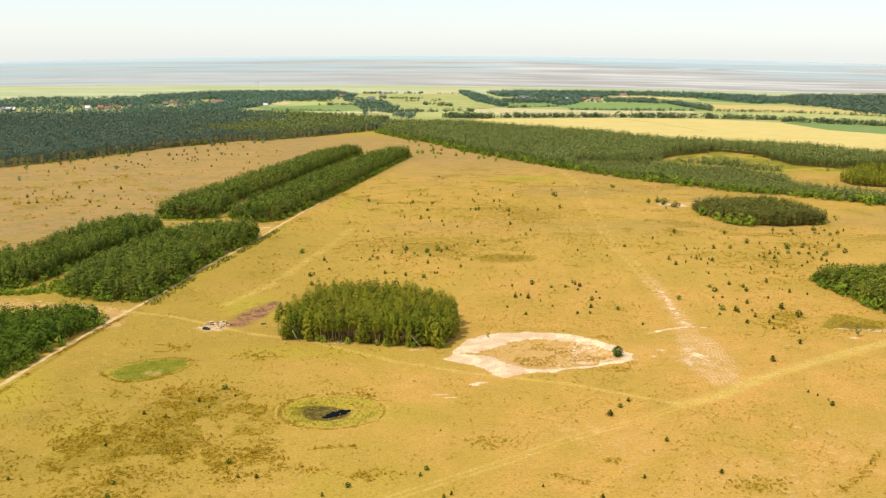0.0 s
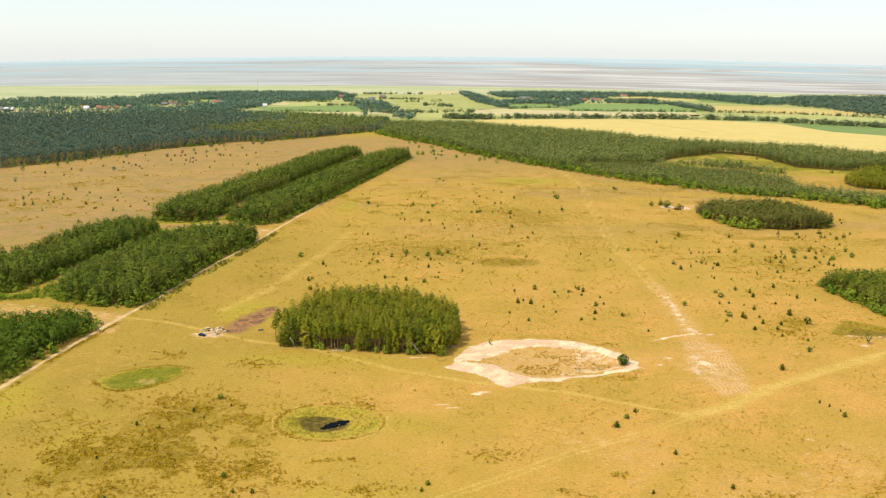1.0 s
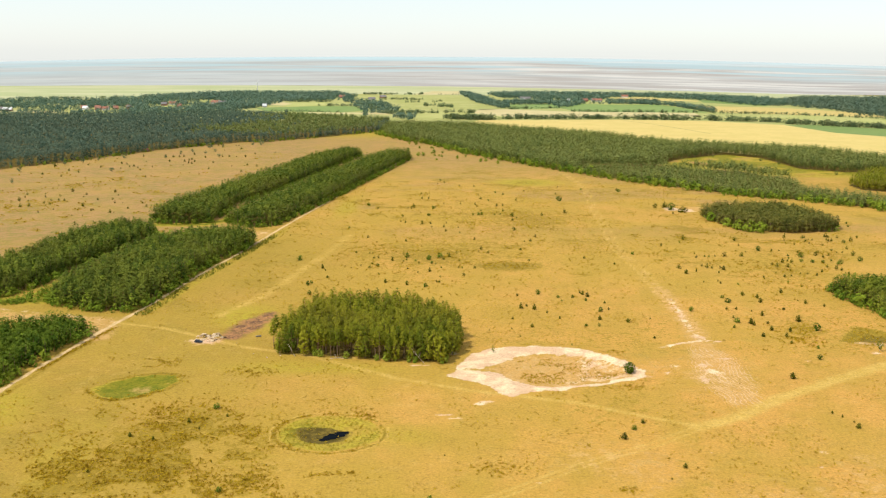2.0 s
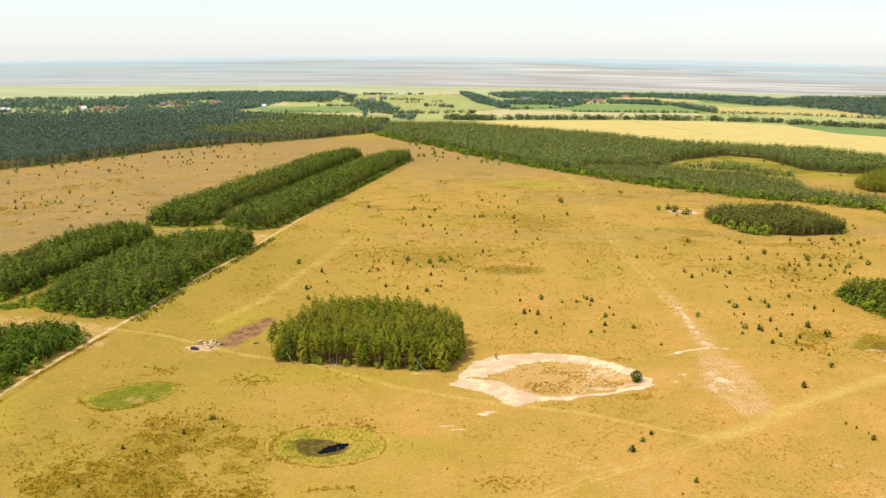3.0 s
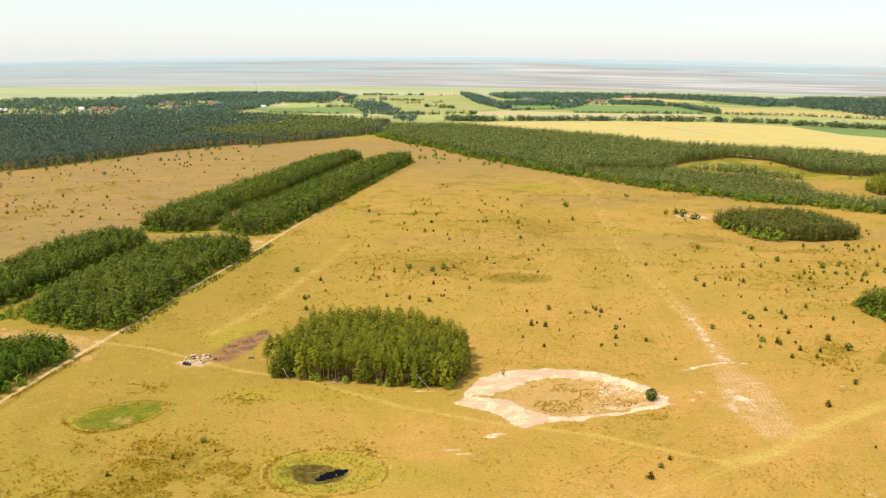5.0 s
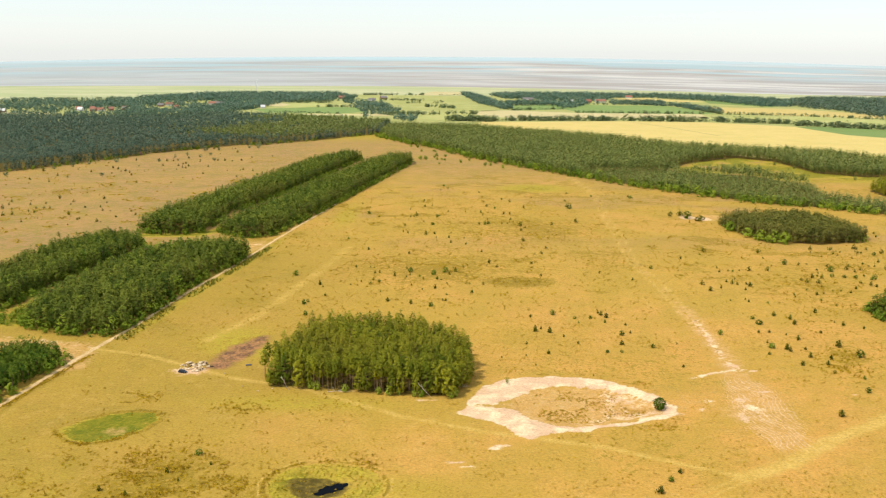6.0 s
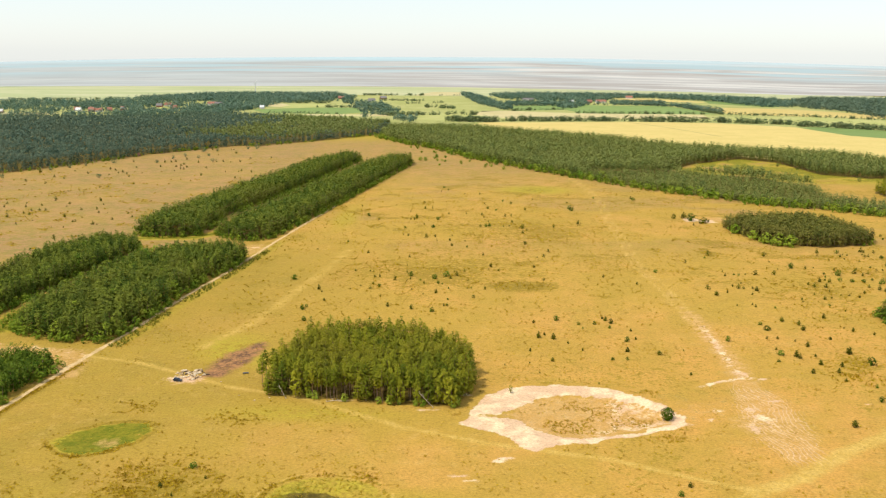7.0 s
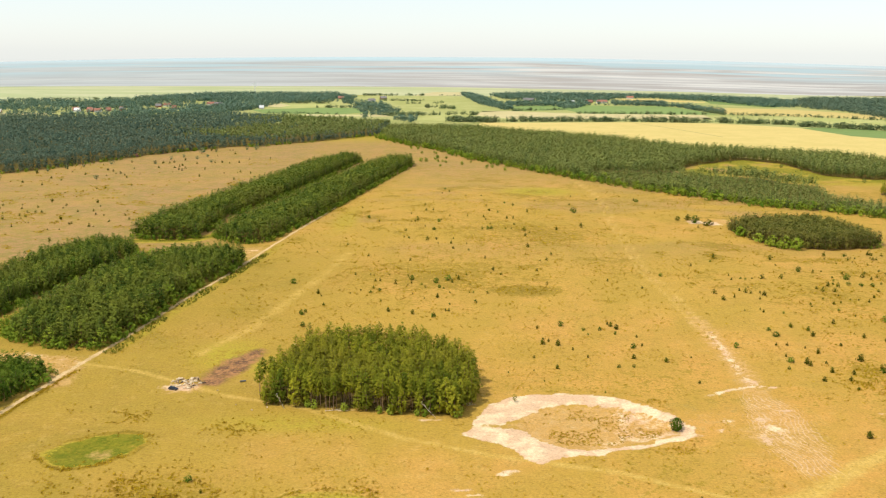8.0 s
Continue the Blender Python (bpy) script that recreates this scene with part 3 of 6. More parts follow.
def track_ribbon(name, pts, half, mat, label, seed):
    """A sandy cart track laid on the grass, with ragged edges."""
    p = np.array(pts, float)
    along = np.concatenate([[0], np.cumsum(np.hypot(*np.diff(p, axis=0).T))])
    s = np.arange(0, along[-1], 2.0)
    cx, cy = np.interp(s, along, p[:, 0]), np.interp(s, along, p[:, 1])
    box = np.ones(15) / 15
    cx = np.convolve(np.pad(cx, 7, mode="edge"), box, "valid")
    cy = np.convolve(np.pad(cy, 7, mode="edge"), box, "valid")
    tx, ty = np.gradient(cx), np.gradient(cy)
    ln = np.hypot(tx, ty)
    nx, ny = ty / ln, -tx / ln
    r = np.random.default_rng(seed)
    wl = half * (0.65 + 0.7 * vnoise(s, s * 0, 7, seed)) + r.uniform(-0.15, 0.15, len(s))
    wr = half * (0.65 + 0.7 * vnoise(s, s * 0 + 50, 7, seed)) + r.uniform(-0.15, 0.15, len(s))
    rows = []
    for f, drop in ((-1.0, 0.10), (-0.5, 0.0), (0.0, 0.0), (0.5, 0.0), (1.0, 0.10)):
        w = np.where(f < 0, wl, wr) * f
        x, y = cx + nx * w, cy + ny * w
        rows.append(np.stack([x, y, gz(x, y) + 0.13 - drop], 1))
    v = np.stack(rows, 1).reshape(-1, 3)
    i = np.arange(len(s) * 5).reshape(len(s), 5)
    f = np.stack([i[:-1, :-1], i[:-1, 1:], i[1:, 1:], i[1:, :-1]], -1).reshape(-1, 4)
    return tagged(mesh_object(name, v, f, mat, None, True), label, "track", kind="structure")


TRACK_SAND = plain_material("track_sand", (0.66, 0.455, 0.22), (0.52, 0.345, 0.145), 0.12, cc=(0.42, 0.28, 0.09), bump=0.2)
track_ribbon("sandy_track", TRACK, 1.2, TRACK_SAND, "pale sandy cart track between plantation and heath", 401)


# ---- foliage templates ----
def tris_on(points, normals, size, r):
    """A small ragged leaf triangle at each point, facing its normal."""
    k = len(points)
    nrm = normals / np.linalg.norm(normals, axis=1, keepdims=True)
    a = np.cross(nrm, r.normal(size=(k, 3)))
    a /= np.linalg.norm(a, axis=1, keepdims=True)
    b = np.cross(nrm, a)
    v = []
    for ang in (0.0, 2.1, 4.2):
        w = ang + r.uniform(-0.5, 0.5, k)
        s = size * r.uniform(0.55, 1.3, k)
        v.append(points + a * (np.cos(w) * s)[:, None] + b * (np.sin(w) * s)[:, None])
    verts = np.stack(v, 1).reshape(-1, 3)
    return verts, np.arange(3 * k).reshape(-1, 3)


def crown(r, height, base, radius, tufts, per, size):
    """Leaves of one crown: many small tufts in an uneven envelope, with gaps."""
    t = r.uniform(0, 1, tufts)
    ang = r.uniform(0, 2 * np.pi, tufts)
    env = np.sqrt(np.clip(1 - (2 * t - 0.95) ** 2, 0.05, 1))
    lobes = 1 + 0.25 * np.sin(3 * ang + r.uniform(0, 6)) * np.sin(5 * t + r.uniform(0, 6)) + 0.12 * np.sin(7 * ang + r.uniform(0, 6))
    rad = radius * env * lobes * np.sqrt(r.uniform(0.5, 1.0, tufts))
    c = np.stack([rad * np.cos(ang), rad * np.sin(ang), base + (height - base) * t], 1)
    c = np.repeat(c, per, 0) + r.normal(size=(tufts * per, 3)) * size * 0.55
    mid = np.array([0, 0, base + (height - base) * 0.35])
    nrm = (c - mid) * np.array([1, 1, 0.6]) / max(radius, 0.1)
    nrm = nrm / (np.linalg.norm(nrm, axis=1, keepdims=True) + 1e-6) + np.array([0, 0, 0.5]) + r.normal(size=c.shape) * 0.28
    return tris_on(c, nrm, size, r)


def pine_crown(r, height, base, radius, levels, arms, per, size, blunt=2.0):
    """A conifer's crown: whorls of upturned boughs round the stem, each a row of needle sprays."""
    lev = np.repeat(np.arange(levels), arms)
    t = (lev + r.uniform(0.0, 0.9, lev.size)) / levels
    env = (1 - t ** blunt) ** 0.75 * (0.7 + 0.3 * np.minimum(1, t * 4)) + 0.04
    ang = 2 * np.pi * np.tile(np.arange(arms), levels) / arms + np.repeat(r.uniform(0, 6.28, levels), arms) + r.normal(size=lev.size) * 0.3
    reach = radius * env * r.uniform(0.7, 1.25, lev.size)
    s = np.clip(np.linspace(0.45, 1.0, per)[None] + r.uniform(-0.12, 0.12, (lev.size, per)), 0.1, 1.1)
    d = reach[:, None] * s
    lift = reach[:, None] * (0.42 * s ** 2 - 0.22 * s)
    z = base + (height - base) * t[:, None] + lift
    p = np.stack([d * np.cos(ang)[:, None], d * np.sin(ang)[:, None], z], -1).reshape(-1, 3) + r.normal(size=(lev.size * per, 3)) * size * 0.5
    mid = np.array([0, 0, base + (height - base) * 0.30])
    nrm = (p - mid) * np.array([1, 1, 0.75]) / radius
    nrm = nrm / (np.linalg.norm(nrm, axis=1, keepdims=True) + 1e-6) + np.array([0, 0, 0.25]) + r.normal(size=p.shape) * 0.22
    taper = np.repeat(0.72 + 0.45 * env, per)
    v, f = tris_on(p, nrm, 1.0, r)
    v = np.repeat(p, 3, 0) + (v - np.repeat(p, 3, 0)) * (size * np.repeat(taper, 3))[:, None]
    if levels < 5:
        return v, f
    tip = np.stack([r.normal(size=4) * size * 0.15, r.normal(size=4) * size * 0.15, height + np.linspace(-0.9, 0.0, 4) * size], -1)
    tv, tf = tris_on(tip, np.stack([r.normal(size=4), r.normal(size=4), r.normal(size=4) * 0.2], -1), size * 0.55, r)
    return np.concatenate([v, tv]), np.concatenate([f, tf + len(v)])


def pines(seed, count, height, base, radius, levels, arms, per, size, thick, sides=5, blunt=2.0):
    r = np.random.default_rng(seed)
    made = []
    for _ in range(count):
        h = height * r.uniform(0.92, 1.08)
        made.append((pine_crown(r, h, base * h * r.uniform(0.85, 1.15), radius * r.uniform(0.85, 1.15), levels, arms, per, size, blunt),
                     stem(r, h * 0.9, thick, sides, r.uniform(-0.5, 0.5))))
    return made


def stem(r, height, thick, sides=5, bend=0.3):
    rows = []
    for k in range(4):
        f = k / 3
        cx, cy = bend * f * f, bend * 0.5 * math.sin(f * 3)
        rad = thick * (1 - 0.75 * f)
        a = np.arange(sides) * 2 * np.pi / sides
        rows.append(np.stack([cx + rad * np.cos(a), cy + rad * np.sin(a), np.full(sides, height * f - 0.3 * (k == 0))], 1))
    v = np.concatenate(rows)
    f = []
    for k in range(3):
        for s in range(sides):
            a, b = k * sides + s, k * sides + (s + 1) % sides
            f += [(a, b, b + sides), (a, b + sides, a + sides)]
    return v, np.array(f)


def templates(seed, count, height, base, radius, tufts, per, size, thick, sides=5):
    r = np.random.default_rng(seed)
    made = []
    for _ in range(count):
        h = height * r.uniform(0.92, 1.08)
        made.append((crown(r, h, base * h * r.uniform(0.85, 1.15), radius * r.uniform(0.85, 1.15), tufts, per, size),
                     stem(r, h * 0.9, thick, sides, r.uniform(-0.5, 0.5))))
    return made


def jitter_points(outline, spacing, r, holes=(), jitter=0.42):
    xs, ys = [p[0] for p in outline], [p[1] for p in outline]
    gx, gy = np.meshgrid(np.arange(min(xs), max(xs), spacing), np.arange(min(ys), max(ys), spacing))
    gx = gx + (np.arange(gx.shape[0]) % 2)[:, None] * spacing * 0.5
    x = gx.ravel() + r.uniform(-jitter, jitter, gx.size) * spacing
    y = gy.ravel() + r.uniform(-jitter, jitter, gx.size) * spacing
    keep = inside(x, y, outline)
    for hole in holes:
        keep &= ~inside(x, y, hole)
    return x[keep], y[keep]


def merged(shapes, picks, x, y, z, scale, turn, tone):
    vs, fs, ts, off = [], [], [], 0
    c, s = np.cos(turn), np.sin(turn)
    for i in range(len(shapes)):
        idx = np.nonzero(picks == i)[0]
        if not len(idx):
            continue
        v, f = shapes[i]
        k, m = len(idx), len(v)
        sc = scale[idx][:, None]
        vx = (v[None, :, 0] * c[idx][:, None] - v[None, :, 1] * s[idx][:, None]) * sc + x[idx][:, None]
        vy = (v[None, :, 0] * s[idx][:, None] + v[None, :, 1] * c[idx][:, None]) * sc + y[idx][:, None]
        vz = v[None, :, 2] * sc + z[idx][:, None]
        vs.append(np.stack([vx, vy, vz], -1).reshape(-1, 3))
        fs.append((f[None] + (np.arange(k) * m)[:, None, None] + off).reshape(-1, 3))
        ts.append(np.repeat(tone[idx], m))
        off += k * m
    return np.concatenate(vs), np.concatenate(fs), np.concatenate(ts)


def wood(name, x, y, shapes, leaf, label, category, seed, low=0.8, high=1.2, trunks=True, bark=None, patchy=0.5):
    """A wood of trees too many to count: crowns and trunks under one base."""
    r = np.random.default_rng(seed)
    k = len(x)
    picks, turn = r.integers(0, len(shapes), k), r.uniform(0, 6.28, k)
    scale = r.uniform(low, high, k) * (0.9 + 0.2 * vnoise(x, y, 25, seed))
    tone = np.clip(0.9 * r.uniform(0, 1, k) ** 1.2 + (fbm(x, y, 40, seed + 3) - 0.35) * patchy * 1.4, 0, 0.98)
    z = gz(x, y)
    base = new(name)
    base.location = (float(np.mean(x)), float(np.mean(y)), 0)
    shift = np.array([base.location[0], base.location[1], 0.0])
    v, f, t = merged([s[0] for s in shapes], picks, x, y, z, scale, turn, tone)
    mesh_object("crowns", v - shift, f, leaf, {"tone": t}).parent = base
    if trunks:
        v, f, t = merged([s[1] for s in shapes], picks, x, y, z, scale, turn, tone)
        mesh_object("trunks", v - shift, f, bark or BARK).parent = base
    return tagged(base, label, category, kind="stuff")


def near_edge(x, y, outline, width):
    return poly_dist(x, y, outline) > -width


def rim(outline, gap, r, near, far_off):
    """Places along an outline, a little outside it."""
    xs, ys = [], []
    for a, b in zip(outline, outline[1:] + outline[:1]):
        dist = math.hypot(b[0] - a[0], b[1] - a[1])
        k = max(1, int(dist / gap))
        t = r.uniform(0, 1, k)
        nx, ny = (b[1] - a[1]) / dist, -(b[0] - a[0]) / dist
        mx, my = (a[0] + b[0]) / 2 + nx, (a[1] + b[1]) / 2 + ny
        sgn = -1.0 if inside(np.array([mx]), np.array([my]), outline)[0] else 1.0
        o = r.uniform(near, far_off, k) * sgn
        xs.append(a[0] + (b[0] - a[0]) * t + nx * o)
        ys.append(a[1] + (b[1] - a[1]) * t + ny * o)
    return np.concatenate(xs), np.concatenate(ys)


def scatter_in(outline, count, seed):
    r = np.random.default_rng(seed)
    xs, ys = [p[0] for p in outline], [p[1] for p in outline]
    x, y = r.uniform(min(xs), max(xs), count * 8), r.uniform(min(ys), max(ys), count * 8)
    ok = inside(x, y, outline)
    return x[ok][:count], y[ok][:count]


# ---- the pine grove on the heath ----
PINE_T = pines(11, 8, 14.4, 0.44, 2.35, 8, 6, 8, 0.40, 0.17, 5, 1.9)
PINE_E = pines(12, 6, 12.4, 0.08, 2.9, 12, 6, 9, 0.43, 0.18, 5, 2.0)
PINE_B = pines(42, 8, 14.4, 0.48, 2.35, 7, 6, 8, 0.40, 0.17, 3, 1.9)
PINE_M = pines(13, 8, 13.4, 0.14, 2.6, 8, 6, 4, 0.64, 0.16, 4, 2.0)
PINE_MI = pines(113, 8, 13.8, 0.52, 2.5, 5, 6, 4, 0.64, 0.16, 3, 2.0)
PINE_S = pines(14, 8, 13.8, 0.12, 2.5, 6, 5, 3, 0.82, 0.16, 3, 2.0)
PINE_SI = pines(114, 8, 14.2, 0.52, 2.5, 4, 5, 3, 0.82, 0.16, 3, 2.0)
PINE_L = pines(44, 8, 10.9, 0.10, 2.4, 6, 5, 3, 0.74, 0.16, 3, 1.9)
PINE_LI = pines(115, 8, 11.3, 0.52, 2.3, 4, 5, 3, 0.74, 0.16, 3)
BUSH_L = templates(43, 6, 5.0, 0.03, 2.2, 20, 4, 0.62, 0.10, 3)
BUSH_T = templates(15, 6, 5.0, 0.04, 2.2, 70, 5, 0.38, 0.10, 4)
BROAD_M = templates(17, 6, 9.0, 0.08, 2.9, 60, 4, 0.50, 0.15, 4)


def tree_things(name, x, y, shapes, leaf, bark, label, category, group, seed, low=0.85, high=1.15):
    """Trees that stand as things of their own, each with a trunk and a crown."""
    r = np.random.default_rng(seed)
    models = []
    for i, ((cv, cf), (sv_, sf)) in enumerate(shapes):
        base = new(name)
        mesh_object("trunk", sv_, sf, bark, None, True).parent = base
        mesh_object("crown", cv, cf, leaf, {"tone": np.full(len(cv), 0.1 * i)}).parent = base
        models.append(tagged(base, label, category, group))
    used = set()
    for k in range(len(x)):
        i = int(r.integers(0, len(models)))
        s = float(r.uniform(low, high))
        m = Matrix.LocRotScale((float(x[k]), float(y[k]), g1(x[k], y[k])), Euler((0, 0, float(r.uniform(0, 6.28)))), (s, s, s * float(r.uniform(0.92, 1.08))))
        if i not in used:
            used.add(i)
            models[i].matrix_basis = m
        else:
            copy_thing(models[i], m).matrix_basis = m
    for i, base in enumerate(models):
        if i not in used:
            for o in list(base.children):
                bpy.data.objects.remove(o)
            bpy.data.objects.remove(base)


r0 = np.random.default_rng(101)
gx, gy = jitter_points(GROVE, 3.6, r0, (), 0.45)
front = (gy < 463 + 0.12 * (gx + 40)) 
edge = near_edge(gx, gy, GROVE, 4.0) & ((vnoise(gx, gy, 14, 9) > 0.45) | (gx < -68) | (gx > -18))
tree_things("pine_tree", gx[front & edge], gy[front & edge], PINE_E, PINE, BARK, "bushy edge pine with needles almost to the grass", "tree", "pines of the grove", 5)
tree_things("pine_tree", gx[front & ~edge], gy[front & ~edge], PINE_T, PINE, BARK, "slender plantation pine with a bare lower trunk", "tree", "pines of the grove", 6, 0.92, 1.07)
back = ~front
wood("pine_grove", gx[back], gy[back], PINE_B, PINE, "dense grove of green pines standing on dry heath", "grove", 7, 0.90, 1.07)

# ---- plantations and far groves ----
for name, outline, gap, shapes, leaf, seed, words in (
        ("pine_plantation", STRIP_B1, 3.9, PINE_M, STRIPPINE, 21, "dark green pine plantation strip beside a sandy track"),
        ("pine_plantation", STRIP_A1, 3.9, PINE_M, STRIPPINE, 22, "narrow dark green pine plantation strip"),
        ("leafy_wood", STRIP_C, 3.9, BROAD_M, DARKBROAD, 23, "mixed leafy wood beside the sandy track"),
        ("pine_plantation", STRIP_B2, 3.9, PINE_S, STRIPPINE, 24, "long dark pine plantation along the sandy track"),
        ("pine_plantation", STRIP_A2, 3.9, PINE_S, STRIPPINE, 25, "long dark pine plantation beside open heath"),
        ("pine_grove", GROVE_2, 3.5, PINE_L, OVALPINE, 26, "oval dark pine grove with leafy edge on the heath"),
        ("pine_grove", GROVE_3, 3.4, PINE_L, EASTPINE, 27, "green pine grove with pale leafy bushes at its edge")):
    r0 = np.random.default_rng(seed)
    x, y = jitter_points(outline, gap, r0, (), 0.5)
    e = near_edge(x, y, outline, 7.0)
    inner = {id(PINE_M): PINE_MI, id(PINE_S): PINE_SI, id(PINE_L): PINE_LI}.get(id(shapes), shapes)
    wood(name, x[e], y[e], shapes, leaf, words, "wood", seed, 0.88, 1.08)
    wood(name, x[~e], y[~e], inner, leaf, words, "wood", seed + 200, 0.84, 1.12, False)
    xb, yb = rim(outline, 1.7, r0, -1.5, 3.6)
    pick = vnoise(xb, yb, 16, seed) > (0.8 if outline is GROVE_2 else 0.24)
    xb, yb = xb[pick], yb[pick]
    wood("edge_thicket", xb, yb, BUSH_L, BROAD, "leafy green bushes along the edge of a wood", "bushes", seed + 50, 0.5, 1.1, False)

for outline, seed in ((STRIP_B1, 28), (STRIP_A1, 29)):
    x, y = jitter_points(outline, 11.5, np.random.default_rng(seed))
    wood("leafy_trees", x, y, BROAD_M, BROAD, "leafy trees mixed into a pine plantation", "trees", seed + 60, 0.95, 1.45, False)
r0 = np.random.default_rng(31)
x, y = jitter_points(NORTH_WEST, 6.6, r0, (), 0.5)
keep = x > -0.52 * y - 30
FAR_T = pines(18, 8, 15.2, 0.62, 2.9, 3, 5, 2, 0.92, 0.2, 3)
light = keep & (x + 330 * (fbm(x, y, 120, 49) - 0.5) + r0.normal(size=len(x)) * 40 > -400) & (y + r0.normal(size=len(x)) * 30 > 1590)
FAR_F = pines(48, 8, 15.2, 0.66, 3.0, 3, 4, 1, 1.45, 0.2, 3)
deep = y > 1480
wood("pine_forest", x[keep & ~light & ~deep], y[keep & ~light & ~deep], FAR_T, HAZYPINE, "wide dark pine forest behind the open heath", "forest", 31, trunks=False)
wood("pine_forest", x[keep & ~light & deep], y[keep & ~light & deep], FAR_F, HAZYPINE, "far part of a wide dark pine forest", "forest", 41, trunks=False)
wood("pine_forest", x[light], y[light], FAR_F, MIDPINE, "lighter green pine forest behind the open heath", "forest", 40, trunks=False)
e = near_edge(x, y, NORTH_WEST, 12) & keep
wood("forest_edge", x[e], y[e], pines(45, 6, 14.5, 0.07, 2.7, 7, 5, 2, 0.95, 0.16, 3, 1.9), HAZYPINE, "row of dark pines at the forest edge", "forest", 32)
x, y = rim(NORTH_WEST[:10], 5.0, r0, 0.0, 9.0)
e = (vnoise(x, y, 30, 37) > 0.45) & (x > -800) & (x < -110)
wood("edge_thicket", x[e], y[e], BUSH_L, BROAD, "leafy bushes along the dark forest edge", "bushes", 38, 0.5, 1.2, False)
x, y = jitter_points(MID_WOOD, 5.4, r0, (CLEARING,), 0.5)
MID_T = pines(19, 8, 14.0, 0.34, 2.7, 4, 4, 2, 1.1, 0.18, 3, 2.0)
e = line_dist(x, y, MID_WOOD[:12]) < 10
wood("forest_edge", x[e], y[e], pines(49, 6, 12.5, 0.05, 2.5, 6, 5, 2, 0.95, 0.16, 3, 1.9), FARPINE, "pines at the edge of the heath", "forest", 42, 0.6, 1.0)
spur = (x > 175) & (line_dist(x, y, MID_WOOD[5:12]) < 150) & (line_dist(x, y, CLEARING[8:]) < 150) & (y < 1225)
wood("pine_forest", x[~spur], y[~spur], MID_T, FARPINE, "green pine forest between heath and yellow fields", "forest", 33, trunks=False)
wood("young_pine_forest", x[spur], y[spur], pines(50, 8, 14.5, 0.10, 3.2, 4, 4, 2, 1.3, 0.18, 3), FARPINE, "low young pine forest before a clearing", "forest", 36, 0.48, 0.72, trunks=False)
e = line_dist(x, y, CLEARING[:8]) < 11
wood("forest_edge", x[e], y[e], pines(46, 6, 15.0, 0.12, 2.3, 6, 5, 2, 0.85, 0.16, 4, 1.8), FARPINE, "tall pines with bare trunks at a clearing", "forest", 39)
x, y = scatter_in(CLEARING, 26, 47)
wood("heath_bushes", x, y, BUSH_T, FARPINE, "single bushes in the grassy clearing", "bushes", 48, 0.5, 1.1, False)
x, y = jitter_points(PATCH, 4.7, r0)
wood("pine_grove", x, y, PINE_S, PINE, "dark pine grove in a grassy clearing", "grove", 34)
x, y = jitter_points(MID_WOOD, 5.0, r0, (CLEARING,))
d = line_dist(x, y, MID_WOOD[:12])
e = (d < 30) & (r0.uniform(0, 1, len(x)) < 1.0 - d / 32)
ex, ey = x[e], y[e]
lead = np.array([-10.0, -9.0])
ex, ey = ex + lead[0] * r0.uniform(0, 1.2, len(ex)), ey + lead[1] * r0.uniform(0, 1.2, len(ey))
wood("edge_thicket", ex, ey, templates(20, 6, 8.0, 0.05, 3.0, 24, 2, 1.05, 0.1, 3), BROAD, "light green leafy trees along the forest edge", "trees", 35, 0.6, 1.15, False)


HOMES = ((-1071, 2331, 22, 0), (-1095, 2345, 16, 0), (-921, 2431, 15, 1), (-905, 2400, 14, 0), (-868, 2390, 16, 1), (-850, 2388, 16, 1), (-835, 2420, 13, 1), (-885, 2430, 14, 1), (-807, 2440, 13, 0),
                                      (-815, 2460, 12, 1), (-764, 2600, 17, 0), (-752, 2640, 20, 1), (-700, 2520, 12, 1), (-645, 2700, 30, 1), (-625, 2690, 26, 0), (-478, 2545, 12, 0),
                                      (272, 3020, 22, 0), (258, 3020, 20, 0), (385, 2895, 14, 0), (479, 2930, 34, 1), (440, 2925, 22, 1), (618, 3200, 24, 1), (-193, 3090, 22, 0), (-219, 2940, 24, 0), (-327, 3080, 20, 1), (-1200, 2350, 18, 1))

# ---- farmland, far woods ----
def field(name, pts, mat, label, lift=0.12):
    bm = bmesh.new()
    vs = [bm.verts.new((px, py, lift)) for px, py in pts]
    bm.faces.new(vs)
    bmesh.ops.recalc_face_normals(bm, faces=bm.faces)
    if bm.faces[:][0].normal.z < 0:
        bmesh.ops.reverse_faces(bm, faces=bm.faces)
    bmesh.ops.triangulate(bm, faces=bm.faces)
    me = bpy.data.meshes.new(name)
    bm.to_mesh(me)
    bm.free()
    me.materials.append(mat)
    return tagged(new(name, me), label, "field", kind="structure")


CORN = plain_material("ripe_corn", (0.56, 0.425, 0.135), (0.61, 0.46, 0.155), 0.02, cc=(0.52, 0.39, 0.12))
CROP = plain_material("green_crop", (0.19, 0.265, 0.075), (0.225, 0.29, 0.085), 0.02, cc=(0.20, 0.26, 0.075))
MEADOW = plain_material("meadow", (0.37, 0.37, 0.11), (0.45, 0.42, 0.15), 0.012, cc=(0.32, 0.34, 0.10))
SALT = plain_material("salt_meadow", (0.35, 0.37, 0.17), (0.46, 0.435, 0.24), 0.006, squash=(0.3, 1, 1), cc=(0.34, 0.38, 0.17))
PALE = plain_material("stubble", (0.56, 0.46, 0.23), (0.50, 0.41, 0.18), 0.02)

